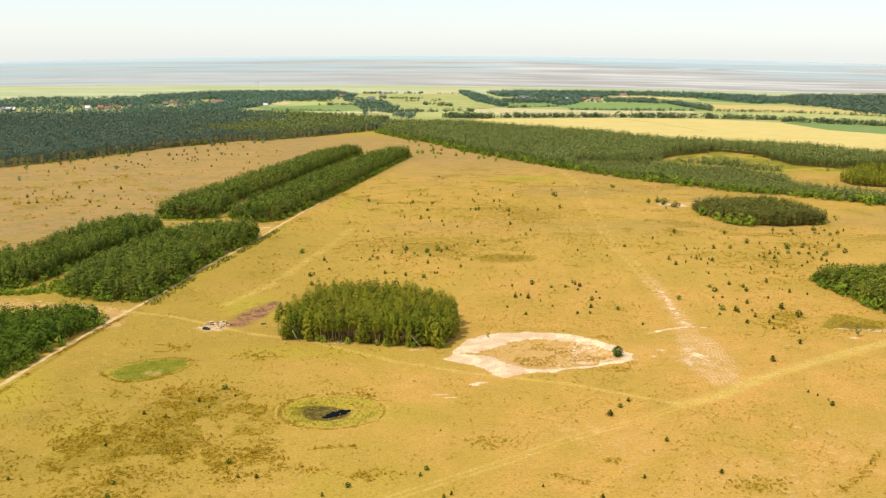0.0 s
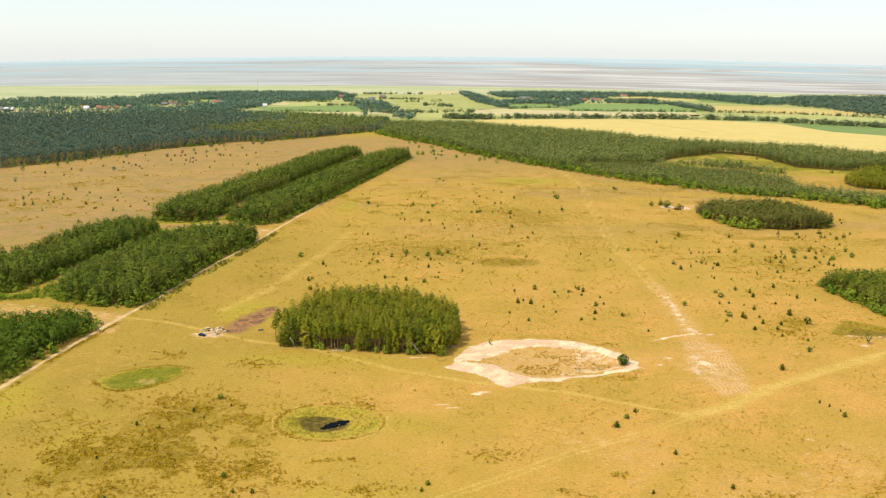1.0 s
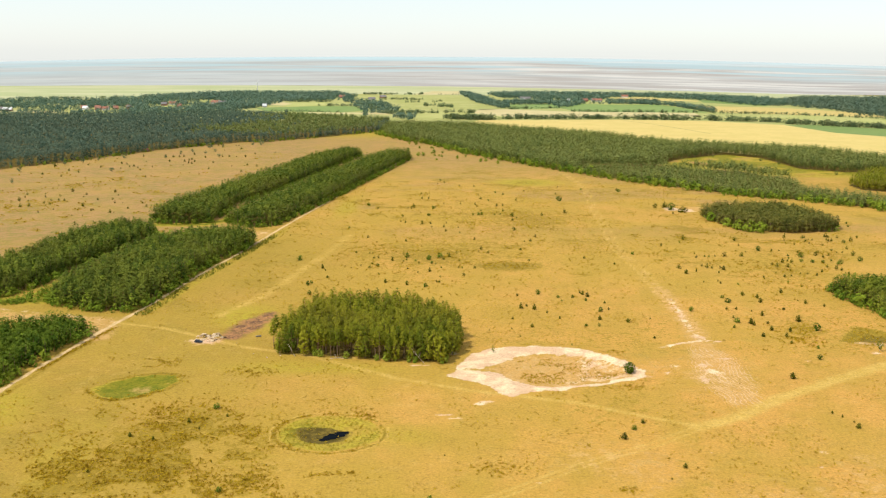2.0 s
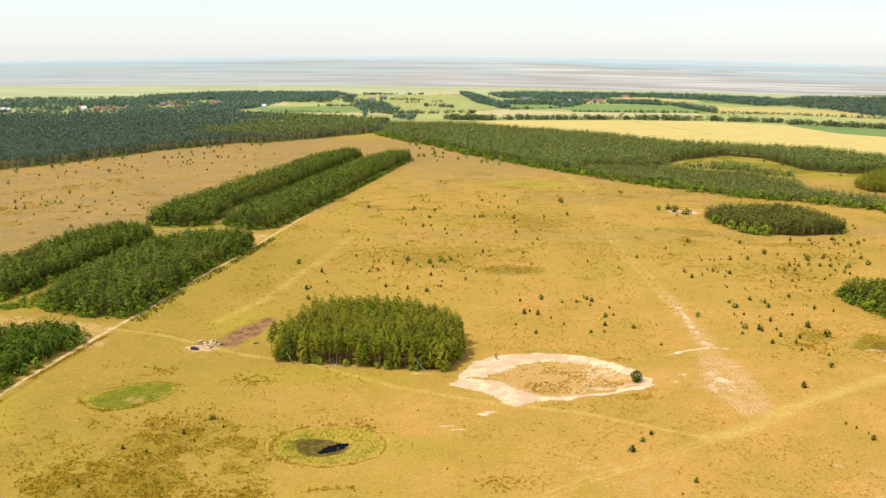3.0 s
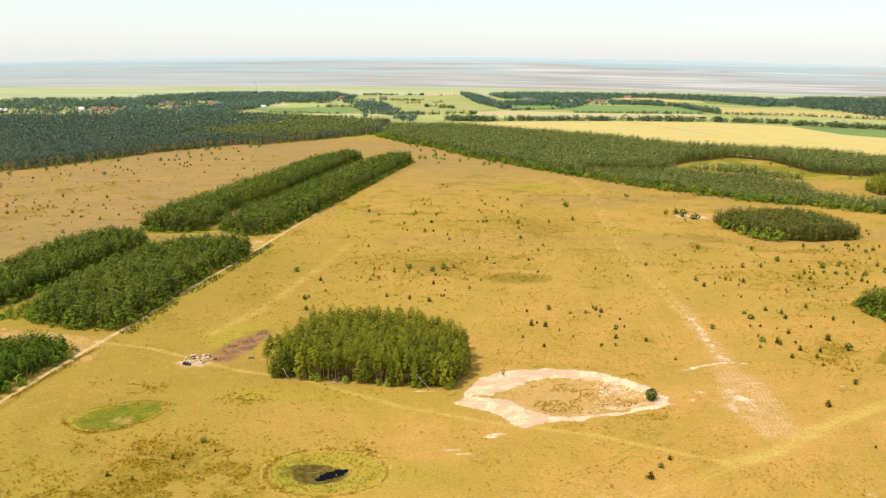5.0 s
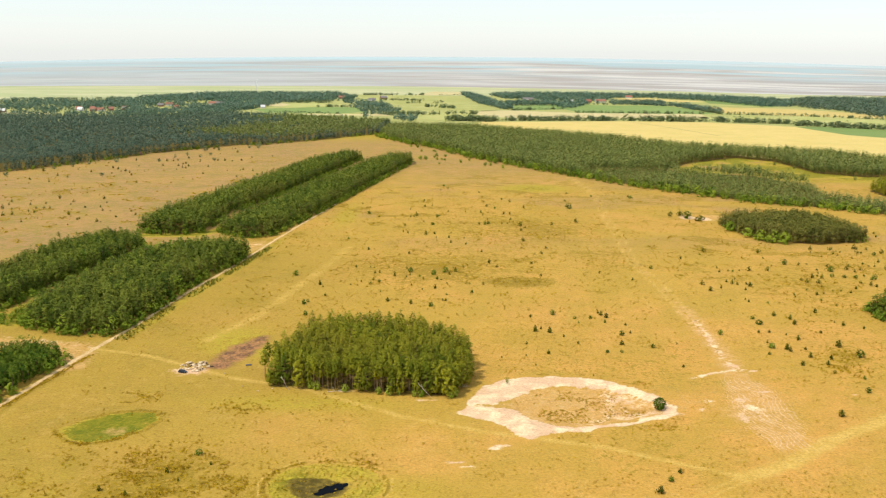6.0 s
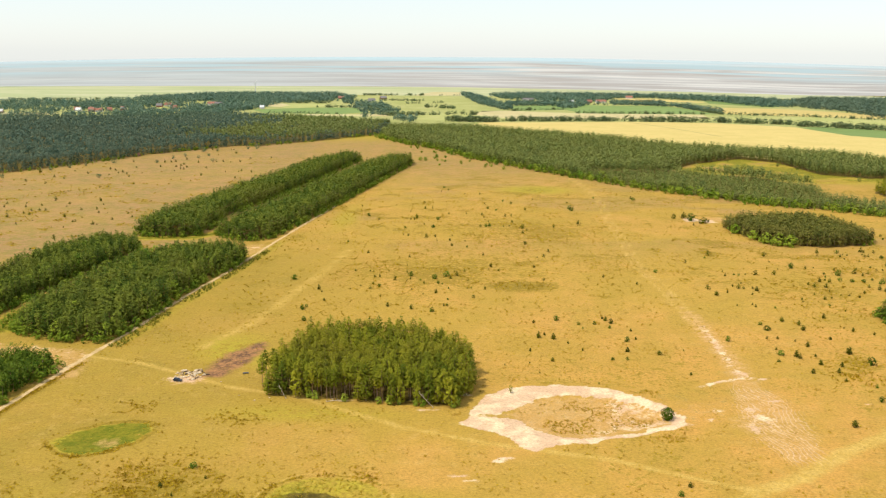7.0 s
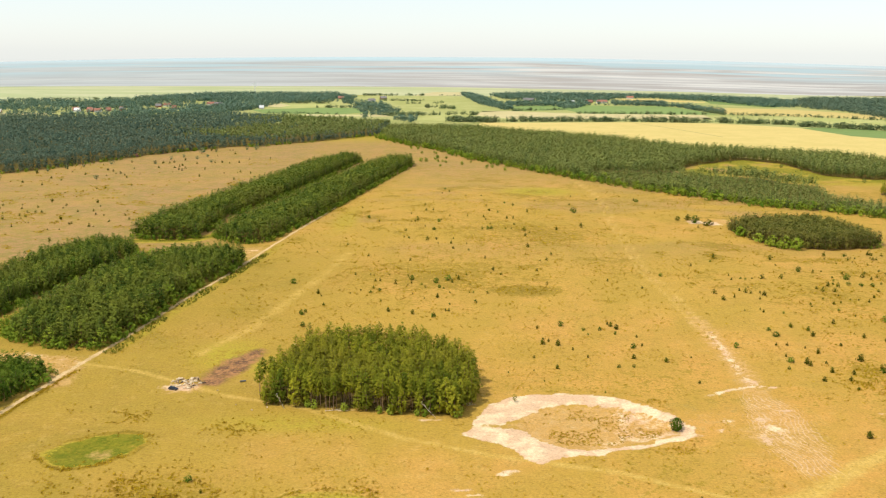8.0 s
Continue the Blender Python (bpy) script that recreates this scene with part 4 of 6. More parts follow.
field("farmland", [(-2400, 2000), (-1200, 2000), (-300, 2020), (100, 1950), (900, 1500), (2400, 1700), (2400, 3100), (1033, 3320), (36, 3320), (-784, 3320), (-2400, 2700)], MEADOW, "yellow-green farmland beyond the forest", 0.04)
field("field_1", [(20, 1880), (60, 2010), (86, 2090), (157, 2090), (398, 2122), (586, 2100), (730, 1985), (759, 1803), (830, 1705), (1000, 1500), (800, 1250), (560, 1300), (300, 1560)], CORN, "wide field of ripe yellow corn")
field("field_2", [(727, 1982), (788, 2003), (905, 1885), (1100, 1700), (1000, 1560), (823, 1708), (754, 1795)], CROP, "green crop field", 0.2)
field("field_3", [(600, 2280), (640, 2285), (890, 2300), (1025, 2135), (1200, 1960), (1120, 1850), (969, 2022), (782, 2111), (600, 2125)], MEADOW, "yellow-green meadow strip")
field("field_4", [(682, 2720), (945, 2625), (1070, 2440), (1075, 2245), (918, 2305), (715, 2411)], CORN, "field of ripe yellow corn")
field("field_5", [(193, 2720), (401, 2800), (477, 2740), (629, 2757), (660, 2634), (680, 2390), (433, 2392), (348, 2410), (322, 2550), (178, 2490)], CROP, "green crop field")
field("field_6", [(100, 2480), (170, 2490), (330, 2410), (640, 2380), (620, 2235), (158, 2200), (70, 2330)], PALE, "pale stubble strip")
field("field_7", [(568, 3175), (685, 3190), (810, 2990), (801, 2945), (585, 3030)], CORN, "strip of ripe corn")
field("field_8", [(840, 3100), (990, 2800), (930, 2705), (800, 2880)], CROP, "green crop field")
field("field_9", [(15, 3300), (70, 3150), (111, 2720), (163, 2495), (71, 2428), (12, 2472), (-51, 2626), (-150, 2800), (-170, 3000), (-120, 3250)], MEADOW, "bright yellow-green meadow")
field("field_10", [(-190, 2410), (-240, 2600), (-346, 2590), (-500, 2500), (-440, 2360), (-255, 2330)], CROP, "green crop field")
field("field_11", [(-340, 2270), (-125, 2255), (-140, 2330), (-330, 2320)], PALE, "pale stubble strip", 0.2)
field("field_12", [(-520, 2660), (-472, 2785), (-430, 2700), (-440, 2610)], PALE, "pale stubble field", 0.2)
field("field_13", [(-440, 2620), (-440, 2760), (-330, 2790), (-300, 2660), (-423, 2564)], MEADOW, "green meadow", 0.15)
field("field_14", [(-60, 2150), (-60, 2400), (110, 2330), (150, 2200), (100, 2105)], MEADOW, "green meadow", 0.1)
field("field_15", [(-110, 3320), (60, 3330), (70, 3620), (-40, 3620)], PALE, "pale mown field", 0.3)
field("field_16", [(-1180, 2270), (-930, 2260), (-930, 2320), (-1180, 2340)], PALE, "pale stubble field", 0.2)
field("salt_meadow", [(-2600, 2500), (-1361, 2874), (-1194, 2892), (-963, 2990), (-784, 3300), (-380, 3350), (36, 3300), (300, 3350), (700, 3300), (1033, 3300), (1450, 3100), (1700, 3300), (1200, 3750), (516, 4000), (42, 4150), (-456, 4150), (-953, 4150), (-1853, 3960), (-2700, 3600)], SALT, "yellow-green salt meadow before the mudflats", 0.08)

field("tractor_path", [(406, 2098), (446, 1990), (476, 1880), (504, 1760), (508, 1760), (480, 1880), (450, 1990), (410, 2098)], plain_material("trodden_corn", (0.36, 0.29, 0.10), (0.42, 0.33, 0.12), 0.02), "dark tractor path through the corn", 0.25)
FAR_B = templates(41, 8, 11.0, 0.0, 4.6, 14, 2, 2.0, 0.2, 3)


def far_wood(name, outline, gap, seed, label, cover=1.0, leaf=None, low=0.7, high=1.3):
    r = np.random.default_rng(seed)
    x, y = jitter_points(outline, gap, r)
    keep = vnoise(x, y, 70, seed) * 0.6 + vnoise(x, y, 26, seed + 1) * 0.4 < cover
    keep &= np.abs(x) < 0.52 * y + 40
    for px, py, w, _ in HOMES:
        keep &= (np.abs(x - px) > w * 0.55 + 3) | (y > py + 2) | (y < py - 140)
    wood(name, x[keep], y[keep], FAR_B, leaf or HAZYLEAF, label, "wood", seed, low, high, False)


def hedgerow(pts, seed, width=8, gap=7.0, low=0.5, high=1.0, cover=0.9):
    r = np.random.default_rng(seed)
    xs, ys = [], []
    for a, b in zip(pts, pts[1:]):
        dist = math.hypot(b[0] - a[0], b[1] - a[1])
        k = max(2, int(2.6 * dist / gap * width / 8))
        s = r.uniform(0, 1, k)
        xs.append(a[0] + (b[0] - a[0]) * s + r.normal(size=k) * width * 0.3)
        ys.append(a[1] + (b[1] - a[1]) * s + r.normal(size=k) * width * 0.3)
    x, y = np.concatenate(xs), np.concatenate(ys)
    keep = vnoise(x, y, 30, seed) < cover
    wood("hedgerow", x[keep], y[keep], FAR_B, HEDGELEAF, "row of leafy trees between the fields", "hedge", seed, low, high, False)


far_wood("village_trees", [(-1500, 2180), (-1020, 2160), (-870, 2180), (-700, 2190), (-540, 2250), (-480, 2560), (-470, 2800), (-640, 3000), (-780, 3200), (-960, 2880), (-1200, 2820), (-1500, 2780)], 13, 51, "leafy trees among the village houses", 0.58)
far_wood("ridge_wood", [(-960, 2960), (-784, 3330), (-600, 3330), (-380, 3380), (-280, 3100), (-330, 2900), (-460, 2800), (-600, 2900)], 11, 52, "dark leafy wood along the ridge")
far_wood("shelter_wood", [(-490, 2590), (-620, 2600), (-660, 2480), (-500, 2470)], 10, 53, "dark shelter wood beside the fields")
far_wood("leafy_wood", [(-330, 3120), (-230, 3000), (-120, 2500), (-60, 2200), (-60, 2080), (-180, 2150), (-200, 2380), (-260, 2640), (-300, 2850)], 12, 54, "loose leafy trees between the fields", 0.46)
far_wood("wood_belt", [(160, 3380), (290, 3450), (645, 3400), (800, 3350), (1050, 3150), (1085, 2950), (980, 2690), (900, 2740), (850, 3000), (690, 3200), (560, 3180), (500, 2950), (400, 2980), (200, 3080)], 12, 55, "dark leafy wood beyond the fields", 0.85)
far_wood("wood_belt", [(1000, 2690), (1050, 2540), (1040, 2300), (1200, 2000), (1700, 2100), (1700, 3100), (1230, 3190), (1057, 2960)], 12, 56, "wide dark wood beyond the fields", 1.0, HAZYPINE)
far_wood("wood_belt", [(180, 2700), (310, 2720), (330, 2560), (420, 2780), (640, 2760), (660, 2870), (500, 2900), (180, 2860)], 11, 57, "dark leafy trees behind the green field", 0.8)
far_wood("wood_belt", [(640, 2700), (690, 2420), (720, 2430), (680, 2710), (640, 2790), (560, 2800)], 10, 58, "row of trees between green and yellow field", 0.85)
far_wood("tree_belt", [(62, 3420), (95, 3400), (190, 2560), (160, 2520), (100, 2830)], 9, 59, "tall belt of trees between the meadows")
for k, (pts, w, lo, hi, cv) in enumerate((
        ([(140, 2119), (310, 2131), (392, 2139)], 12, 0.7, 1.15, 0.95), ([(400, 2139), (490, 2128), (580, 2116)], 12, 0.7, 1.25, 0.8),
        ([(596, 2115), (750, 2060)], 12, 0.7, 1.2, 0.95), ([(740, 2024), (825, 1964), (912, 1897), (1100, 1750)], 14, 0.7, 1.15, 1.0),
        ([(10, 2112), (60, 2104), (118, 2100)], 22, 0.7, 1.2, 0.95), ([(665, 2700), (687, 2370), (848, 2336), (978, 2240), (1050, 2185), (1200, 2040)], 8, 0.3, 0.75, 0.95),
        ([(330, 2405), (480, 2392), (650, 2385)], 7, 0.4, 0.8, 0.95), ([(170, 2488), (322, 2552)], 6, 0.4, 0.8, 0.9), ([(-150, 2270), (20, 2330), (110, 2330)], 9, 0.5, 1.0, 0.7),
        ([(-50, 2626), (30, 2560)], 9, 0.6, 1.0, 0.8), ([(-200, 2980), (-60, 2960)], 9, 0.5, 0.8, 0.8), ([(-280, 3320), (-60, 3330)], 9, 0.5, 0.8, 0.8),
        ([(-120, 2800), (0, 2850)], 5, 0.4, 0.8, 0.5), ([(-250, 2320), (-440, 2380)], 5, 0.3, 0.6, 0.8), ([(-60, 3330), (70, 3330)], 4, 0.3, 0.5, 0.5),
        ([(-345, 2595), (-200, 2600), (-180, 2420)], 8, 0.5, 0.8, 0.8), ([(-440, 2800), (-330, 2800)], 8, 0.5, 0.9, 1.0), ([(-1300, 2890), (-1000, 2960)], 8, 0.5, 0.8, 0.8))):
    hedgerow(pts, 70 + k, w, low=lo, high=hi, cover=cv)


# ---- mudflats and sea at the horizon ----
def mudflat_material():
    m, n, l, b = material("mudflat", 0.8, 0.2)
    comb = n.new("ShaderNodeCombineXYZ")
    l.new(attr(n, "bearing"), comb.inputs[0])
    l.new(attr(n, "reach"), comb.inputs[1])

    def bands(sx, sy, detail):
        v = n.new("ShaderNodeVectorMath")
        v.operation = "MULTIPLY"
        v.inputs[1].default_value = (sx, sy, 1)
        l.new(comb.outputs[0], v.inputs[0])
        q = n.new("ShaderNodeTexNoise")
        q.inputs["Scale"].default_value, q.inputs["Detail"].default_value = 1.0, detail
        l.new(v.outputs[0], q.inputs["Vector"])
        return q.outputs["Fac"]
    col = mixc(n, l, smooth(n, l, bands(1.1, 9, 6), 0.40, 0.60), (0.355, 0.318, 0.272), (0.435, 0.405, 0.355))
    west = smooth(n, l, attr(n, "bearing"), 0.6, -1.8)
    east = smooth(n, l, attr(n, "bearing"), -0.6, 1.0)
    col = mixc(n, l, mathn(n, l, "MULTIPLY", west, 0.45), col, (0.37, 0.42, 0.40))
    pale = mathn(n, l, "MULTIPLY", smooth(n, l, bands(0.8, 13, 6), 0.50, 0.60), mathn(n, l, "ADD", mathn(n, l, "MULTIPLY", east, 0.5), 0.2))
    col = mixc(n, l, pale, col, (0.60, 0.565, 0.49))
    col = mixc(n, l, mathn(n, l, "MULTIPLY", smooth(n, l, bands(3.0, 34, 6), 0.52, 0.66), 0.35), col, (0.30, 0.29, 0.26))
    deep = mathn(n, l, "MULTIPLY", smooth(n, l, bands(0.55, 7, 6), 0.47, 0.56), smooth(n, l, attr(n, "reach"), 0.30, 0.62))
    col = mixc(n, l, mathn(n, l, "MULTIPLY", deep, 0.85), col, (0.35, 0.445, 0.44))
    # far rim pales towards the sky: sea colour with distance haze painted in
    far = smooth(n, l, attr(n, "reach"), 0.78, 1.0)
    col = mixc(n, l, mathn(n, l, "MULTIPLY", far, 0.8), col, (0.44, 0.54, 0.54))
    l.new(col, b.inputs["Base Color"])
    return m


def mudflats():
    az = np.radians(np.linspace(-60, 60, 121))
    s = np.linspace(0, 1, 40)
    edge_az = np.degrees(np.arctan2([-3500, -1853, -953, 42, 516, 947, 1323, 3000], [2600, 3926, 4127, 4133, 3939, 3762, 3500, 3000]))
    edge_r = np.hypot([-3500, -1853, -953, 42, 516, 947, 1323, 3000], [2600, 3926, 4127, 4133, 3939, 3762, 3500, 3000])
    rf = np.interp(np.degrees(az), edge_az, edge_r)
    tan_f = 148.0 / rf
    tan_top = 0.0052 + 0.0062 * (np.degrees(az) / 25.0) ** 2
    tan_top = np.minimum(tan_top, 0.018)
    rr = rf[:, None] + (4900 - rf)[:, None] * s[None]
    tt = tan_f[:, None] + (tan_top - tan_f)[:, None] * s[None]
    z = 148.0 - rr * tt + 0.4
    v = np.stack([rr * np.sin(az)[:, None], rr * np.cos(az)[:, None], z], -1).reshape(-1, 3)
    i = np.arange(len(az) * len(s)).reshape(len(az), len(s))
    f = np.stack([i[:-1, :-1], i[1:, :-1], i[1:, 1:], i[:-1, 1:]], -1).reshape(-1, 4)
    bearing = np.repeat(np.degrees(az) / 10, len(s))
    reach = np.tile(s, len(az))
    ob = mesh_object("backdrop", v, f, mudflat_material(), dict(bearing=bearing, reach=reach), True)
    return tagged(ob, "pale banded mudflats and shallow sea fading into painted haze at the horizon", "mudflat", kind="structure")


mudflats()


# ---- bushes and young pines on the heath ----
# each: x, y, height
HEATH_1 = [(-100.8, 665.5, 3.3), (-81.3, 639.8, 3.1), (-78.7, 634, 1.2), (-74.7, 613.2, 1.9), (-84.8, 593, 2.9), (-83.2, 597, 1.9), (-97.7, 759.7, 1.4), (-77.5, 787.2, 1.5), (-81, 964.8, 1.8), (-70.5, 911.1, 2.8), (-60, 892.7, 1.7), (-58.2, 748.4, 2.3), (-62.4, 688.8, 2.1), (-52.3, 689, 1.3), (-49.7, 687.3, 1.3), (-47.8, 671.4, 2.1), (-44.7, 673.1, 2.1), (-39.3, 689.4, 1.3), (-34, 665, 3.2), (-47.6, 653, 2), (-48.7, 642.2, 2), (-55.3, 648.5, 1.2), (-61.4, 640.8, 1.2), (-43.3, 646.9, 2), (-40.9, 622.6, 1.2), (-35.1, 599.2, 2.9), (-20.8, 593.8, 2.9), (-22, 639.1, 1.2), (-14.6, 627.8, 1.2), (-8.5, 588.4, 2.8)]
HEATH_2 = [(-26.6, 686.9, 2.1), (-23.7, 675.8, 3.3), (-23.8, 667.1, 2.1), (-26, 662, 1.3), (-27.4, 708.1, 1.3), (-17, 664.2, 1.3), (-14.5, 655.7, 2), (-7.7, 670.1, 3.2), (-5.2, 656, 2), (-2.5, 654.4, 1.2), (-6.5, 630.9, 3.1), (1.3, 642.1, 1.2), (0.2, 677.6, 3.3), (3, 670.3, 2.1), (5.9, 690.5, 1.3), (-1.6, 600.8, 1.8), (0.2, 600.9, 1.8), (0.9, 614.8, 1.2), (-26.7, 735, 2.3), (-34.4, 847.2, 2.6), (-30.6, 814.2, 2.5), (-34.7, 818.7, 1.6), (-31, 892.6, 1.7), (-27.8, 892.5, 2.8), (-25.9, 898.8, 4.4), (-32.4, 932.7, 1.8), (-18.9, 949.8, 2.9), (-12.2, 953.4, 1.8), (-20.2, 984.1, 1.9), (-6.7, 890.8, 2.7)]
HEATH_3 = [(-4.6, 900.5, 1.7), (-10.4, 852.4, 2.6), (-18.3, 867.6, 1.6), (-15.6, 808, 3.9), (-8.4, 810.9, 2.5), (-6.9, 795.2, 1.5), (3.5, 795.5, 2.4), (4.8, 776.2, 2.4), (5.5, 816.2, 1.5), (-3.6, 1059.7, 2), (4, 1073.8, 2), (3.5, 919.3, 1.7), (-0.5, 1091.8, 2.1), (21.2, 1043.7, 2), (37.3, 1044.8, 2), (19.8, 921.1, 1.7), (34.3, 915.2, 2.8), (41.4, 952.6, 2.9), (39.6, 977.5, 1.9), (48.8, 943.1, 1.8), (58.7, 997.1, 1.9), (65.9, 981.9, 3), (76.9, 945.8, 2.9), (55.1, 908.7, 2.8), (61, 908.9, 2.8), (59.4, 877.3, 2.7), (35.5, 902.5, 1.7), (30.6, 856.7, 2.6), (35.2, 856.6, 2.6), (38.3, 859.3, 2.6)]
HEATH_4 = [(38.7, 879.7, 1.7), (50.4, 856.6, 1.6), (55.7, 860, 1.6), (66.2, 850.8, 4.1), (65, 829.2, 2.6), (69.5, 842.5, 1.6), (62.8, 784.2, 3.8), (94, 856.8, 2.7), (120.4, 943.9, 4.6), (116.8, 867.9, 4.3), (130.9, 1040.1, 2), (122.4, 987.2, 1.9), (90.4, 1008.2, 1.9), (15.7, 794, 1.5), (16.6, 770.8, 1.5), (27.9, 743.5, 2.3), (78.2, 757.6, 2.3), (72.7, 738.5, 2.3), (67.7, 736.7, 1.4), (31.9, 706.1, 3.4), (36.6, 692.2, 2.1), (29.9, 697.7, 1.3), (62.2, 704.4, 2.2), (65.2, 666.6, 2.1), (12.9, 690.3, 2.1), (7.4, 679.3, 3.3), (14.7, 664.9, 1.3), (13.5, 642.7, 1.2), (16.1, 642.8, 1.2), (24.8, 641, 2)]
HEATH_5 = [(16.7, 619.4, 1.9), (106.5, 676.3, 2.1), (125.2, 655.4, 2.1), (192.4, 1016.7, 3.2), (193.4, 1009.3, 3.2), (154.3, 1019.6, 2), (219.1, 906.1, 6.4), (223, 893.8, 6.3), (230.3, 879.3, 6.2), (219.2, 870.4, 2.8), (197.2, 746.9, 3.8), (191.8, 736.4, 1.4), (173.8, 721.7, 2.3), (145.1, 690.6, 2.2), (192.2, 692.8, 1.4), (189.9, 678.9, 2.2), (197, 682.8, 1.3), (199.7, 680.9, 1.3), (204.7, 682.8, 1.4), (211.6, 683, 3.5), (224.6, 683.2, 3.5), (237.2, 742.2, 3.8), (241.4, 748.4, 1.5), (234.6, 722.5, 1.4), (243.4, 703.4, 3.6), (253, 701.4, 2.3), (232.3, 697.7, 1.4), (167.7, 641.8, 3.2), (168.8, 626.5, 3.1), (177.4, 632.2, 2)]
HEATH_6 = [(185.6, 648.7, 2.1), (188, 644, 3.3), (191, 642.7, 2.1), (193.9, 657.5, 1.3), (196.9, 643.3, 2.1), (198, 638.4, 3.2), (191.8, 628.1, 2), (184.4, 605.2, 1.2), (184.5, 599.6, 1.9), (174.3, 602.3, 1.2), (195.3, 597.1, 1.2), (218.7, 617, 2), (217.8, 612.5, 1.2), (189.4, 570, 2.9), (196.4, 563, 2.9), (174.8, 563.2, 1.8), (175, 552.3, 2.8), (195.2, 553.3, 2.9), (237.5, 655.6, 2.1), (281.2, 753, 3.9), (278.5, 744.7, 1.5), (297.3, 754.3, 2.5), (294.3, 741.3, 2.5), (299.2, 747.9, 1.5), (293.8, 732.4, 1.5), (301.5, 746, 1.5), (280.6, 728.6, 1.5), (301.3, 724.6, 1.5), (318.1, 760.2, 4), (319.5, 758.2, 2.5)]
HEATH_7 = [(313.2, 742.5, 2.5), (316, 742.6, 2.5), (325.8, 756.1, 2.5), (314.3, 749.1, 1.5), (322.9, 736.4, 2.5), (331.4, 742.9, 4), (342.2, 755.9, 2.6), (361.3, 821.2, 1.7), (356.5, 806.2, 1.7), (314.4, 710.8, 2.4), (309.6, 688, 3.7), (306.2, 668.5, 3.6), (290.2, 685.6, 2.3), (283.9, 680.1, 2.3), (280.7, 689.1, 1.4), (281.6, 687.2, 3.6), (286.7, 696.7, 2.3), (300.4, 704.6, 1.5), (301.3, 697, 1.4), (305.4, 697, 1.4), (271.6, 697, 2.3), (267.7, 681.9, 3.6), (259.8, 704.1, 1.4), (259.6, 684.9, 1.4), (257, 676, 1.4), (253.2, 667.3, 1.4), (247.4, 662.3, 3.4), (253.5, 660.8, 3.4), (262.4, 665.7, 2.2), (269.4, 662.5, 2.2)]
HEATH_8 = [(277, 662.9, 2.2), (285.2, 668.2, 1.4), (285.9, 658.2, 2.2), (288.6, 659.8, 3.5), (274.2, 648, 2.2), (278, 641.9, 3.4), (280.5, 639, 2.2), (264.6, 633.6, 2.1), (281, 628.3, 2.1), (239.1, 649.4, 3.4), (246.2, 647.8, 3.4), (244.6, 638.8, 1.3), (231.9, 630.9, 1.3), (233.5, 618.7, 2), (239.1, 621.8, 1.3), (247.5, 628.2, 1.3), (252.7, 628.1, 1.3), (257.1, 623.5, 2.1), (230.5, 604.2, 1.2), (234.9, 592, 1.2), (216, 577.3, 3), (221.6, 550.9, 2.9), (230.8, 545.6, 1.8), (203.1, 536.3, 1.8), (219.5, 557.8, 1.1), (175.2, 536.3, 1.7), (169.6, 536.5, 1.7), (182.8, 531.7, 1.1), (148, 533.7, 2.7), (186.1, 523.5, 2.7)]
HEATH_9 = [(168, 518.2, 1.7), (167.7, 510.6, 2.6), (174.5, 507.7, 3.7), (175.3, 504.9, 2.6), (163.1, 500.4, 1.6), (184.1, 507.9, 1.7), (202.9, 512.3, 3.8), (182.1, 496, 2.6), (191.1, 493, 2.6), (207, 496.3, 3.7), (173.6, 483.9, 2.5), (185.9, 484, 2.5), (184.6, 472.9, 1.6), (189.3, 447.4, 2.4), (195.2, 464.9, 1.6), (165.5, 419.5, 3.1), (62, 572.4, 2.8), (48.7, 566.9, 1.7), (73.7, 564.2, 1.7), (82.7, 564.5, 1.8), (74.9, 555.6, 1.1), (88.8, 575.6, 1.8), (89.9, 571.9, 2.8), (92.2, 567.1, 2.8), (89.9, 557.5, 1.7), (100.4, 551.8, 1.7), (100.2, 537, 1.7), (94.8, 533.5, 2.6), (48.8, 539.1, 3.7), (52.4, 543.8, 1.7)]
HEATH_10 = [(56.5, 536.9, 3.7), (42.2, 516.7, 1.6), (63.2, 529.4, 1.6), (69.1, 517.5, 1.6), (91.7, 516.3, 2.5), (106.7, 511, 2.5), (51.8, 500.7, 2.4), (40.3, 497.6, 0.9), (81.9, 502.7, 1.6), (89, 502.7, 1.6), (27.9, 494.6, 0.9), (43.7, 483.1, 0.9), (69.3, 468.2, 0.9), (114.8, 480.8, 1.5), (120.5, 517.2, 1), (-80.4, 567.5, 2.8)]
WEST_1 = [(-483.4, 1048, 7.9), (-520, 1148.8, 8.7), (-483.4, 1128.7, 3.8), (-452.9, 1109.7, 3.7), (-466.6, 1168.3, 3.9), (-501.1, 1209.6, 6.4), (-493, 1221.5, 6.5), (-478.7, 1246.1, 9.2), (-467.2, 1271, 6.6), (-528.1, 1287.3, 9.6), (-550.1, 1249, 6.7), (-448.6, 1152.3, 3.8), (-463.1, 1222.7, 2.5), (-438.5, 1201.1, 4), (-407.9, 1153.2, 8.4), (-403.8, 1050.9, 2.1), (-392.3, 990.6, 5.2), (-346.8, 989.7, 5.1), (-381.3, 1082, 2.2), (-373.5, 1087.3, 2.2), (-430.4, 967, 3.3), (-424.9, 948.6, 3.2), (-421.4, 927.6, 5), (-403.9, 890.3, 4.8), (-396.9, 893.6, 4.8), (-411.8, 925.7, 1.9), (-404, 948.4, 3.2), (-412.9, 970.4, 2), (-390, 912.1, 3.1), (-382, 897, 1.9)]
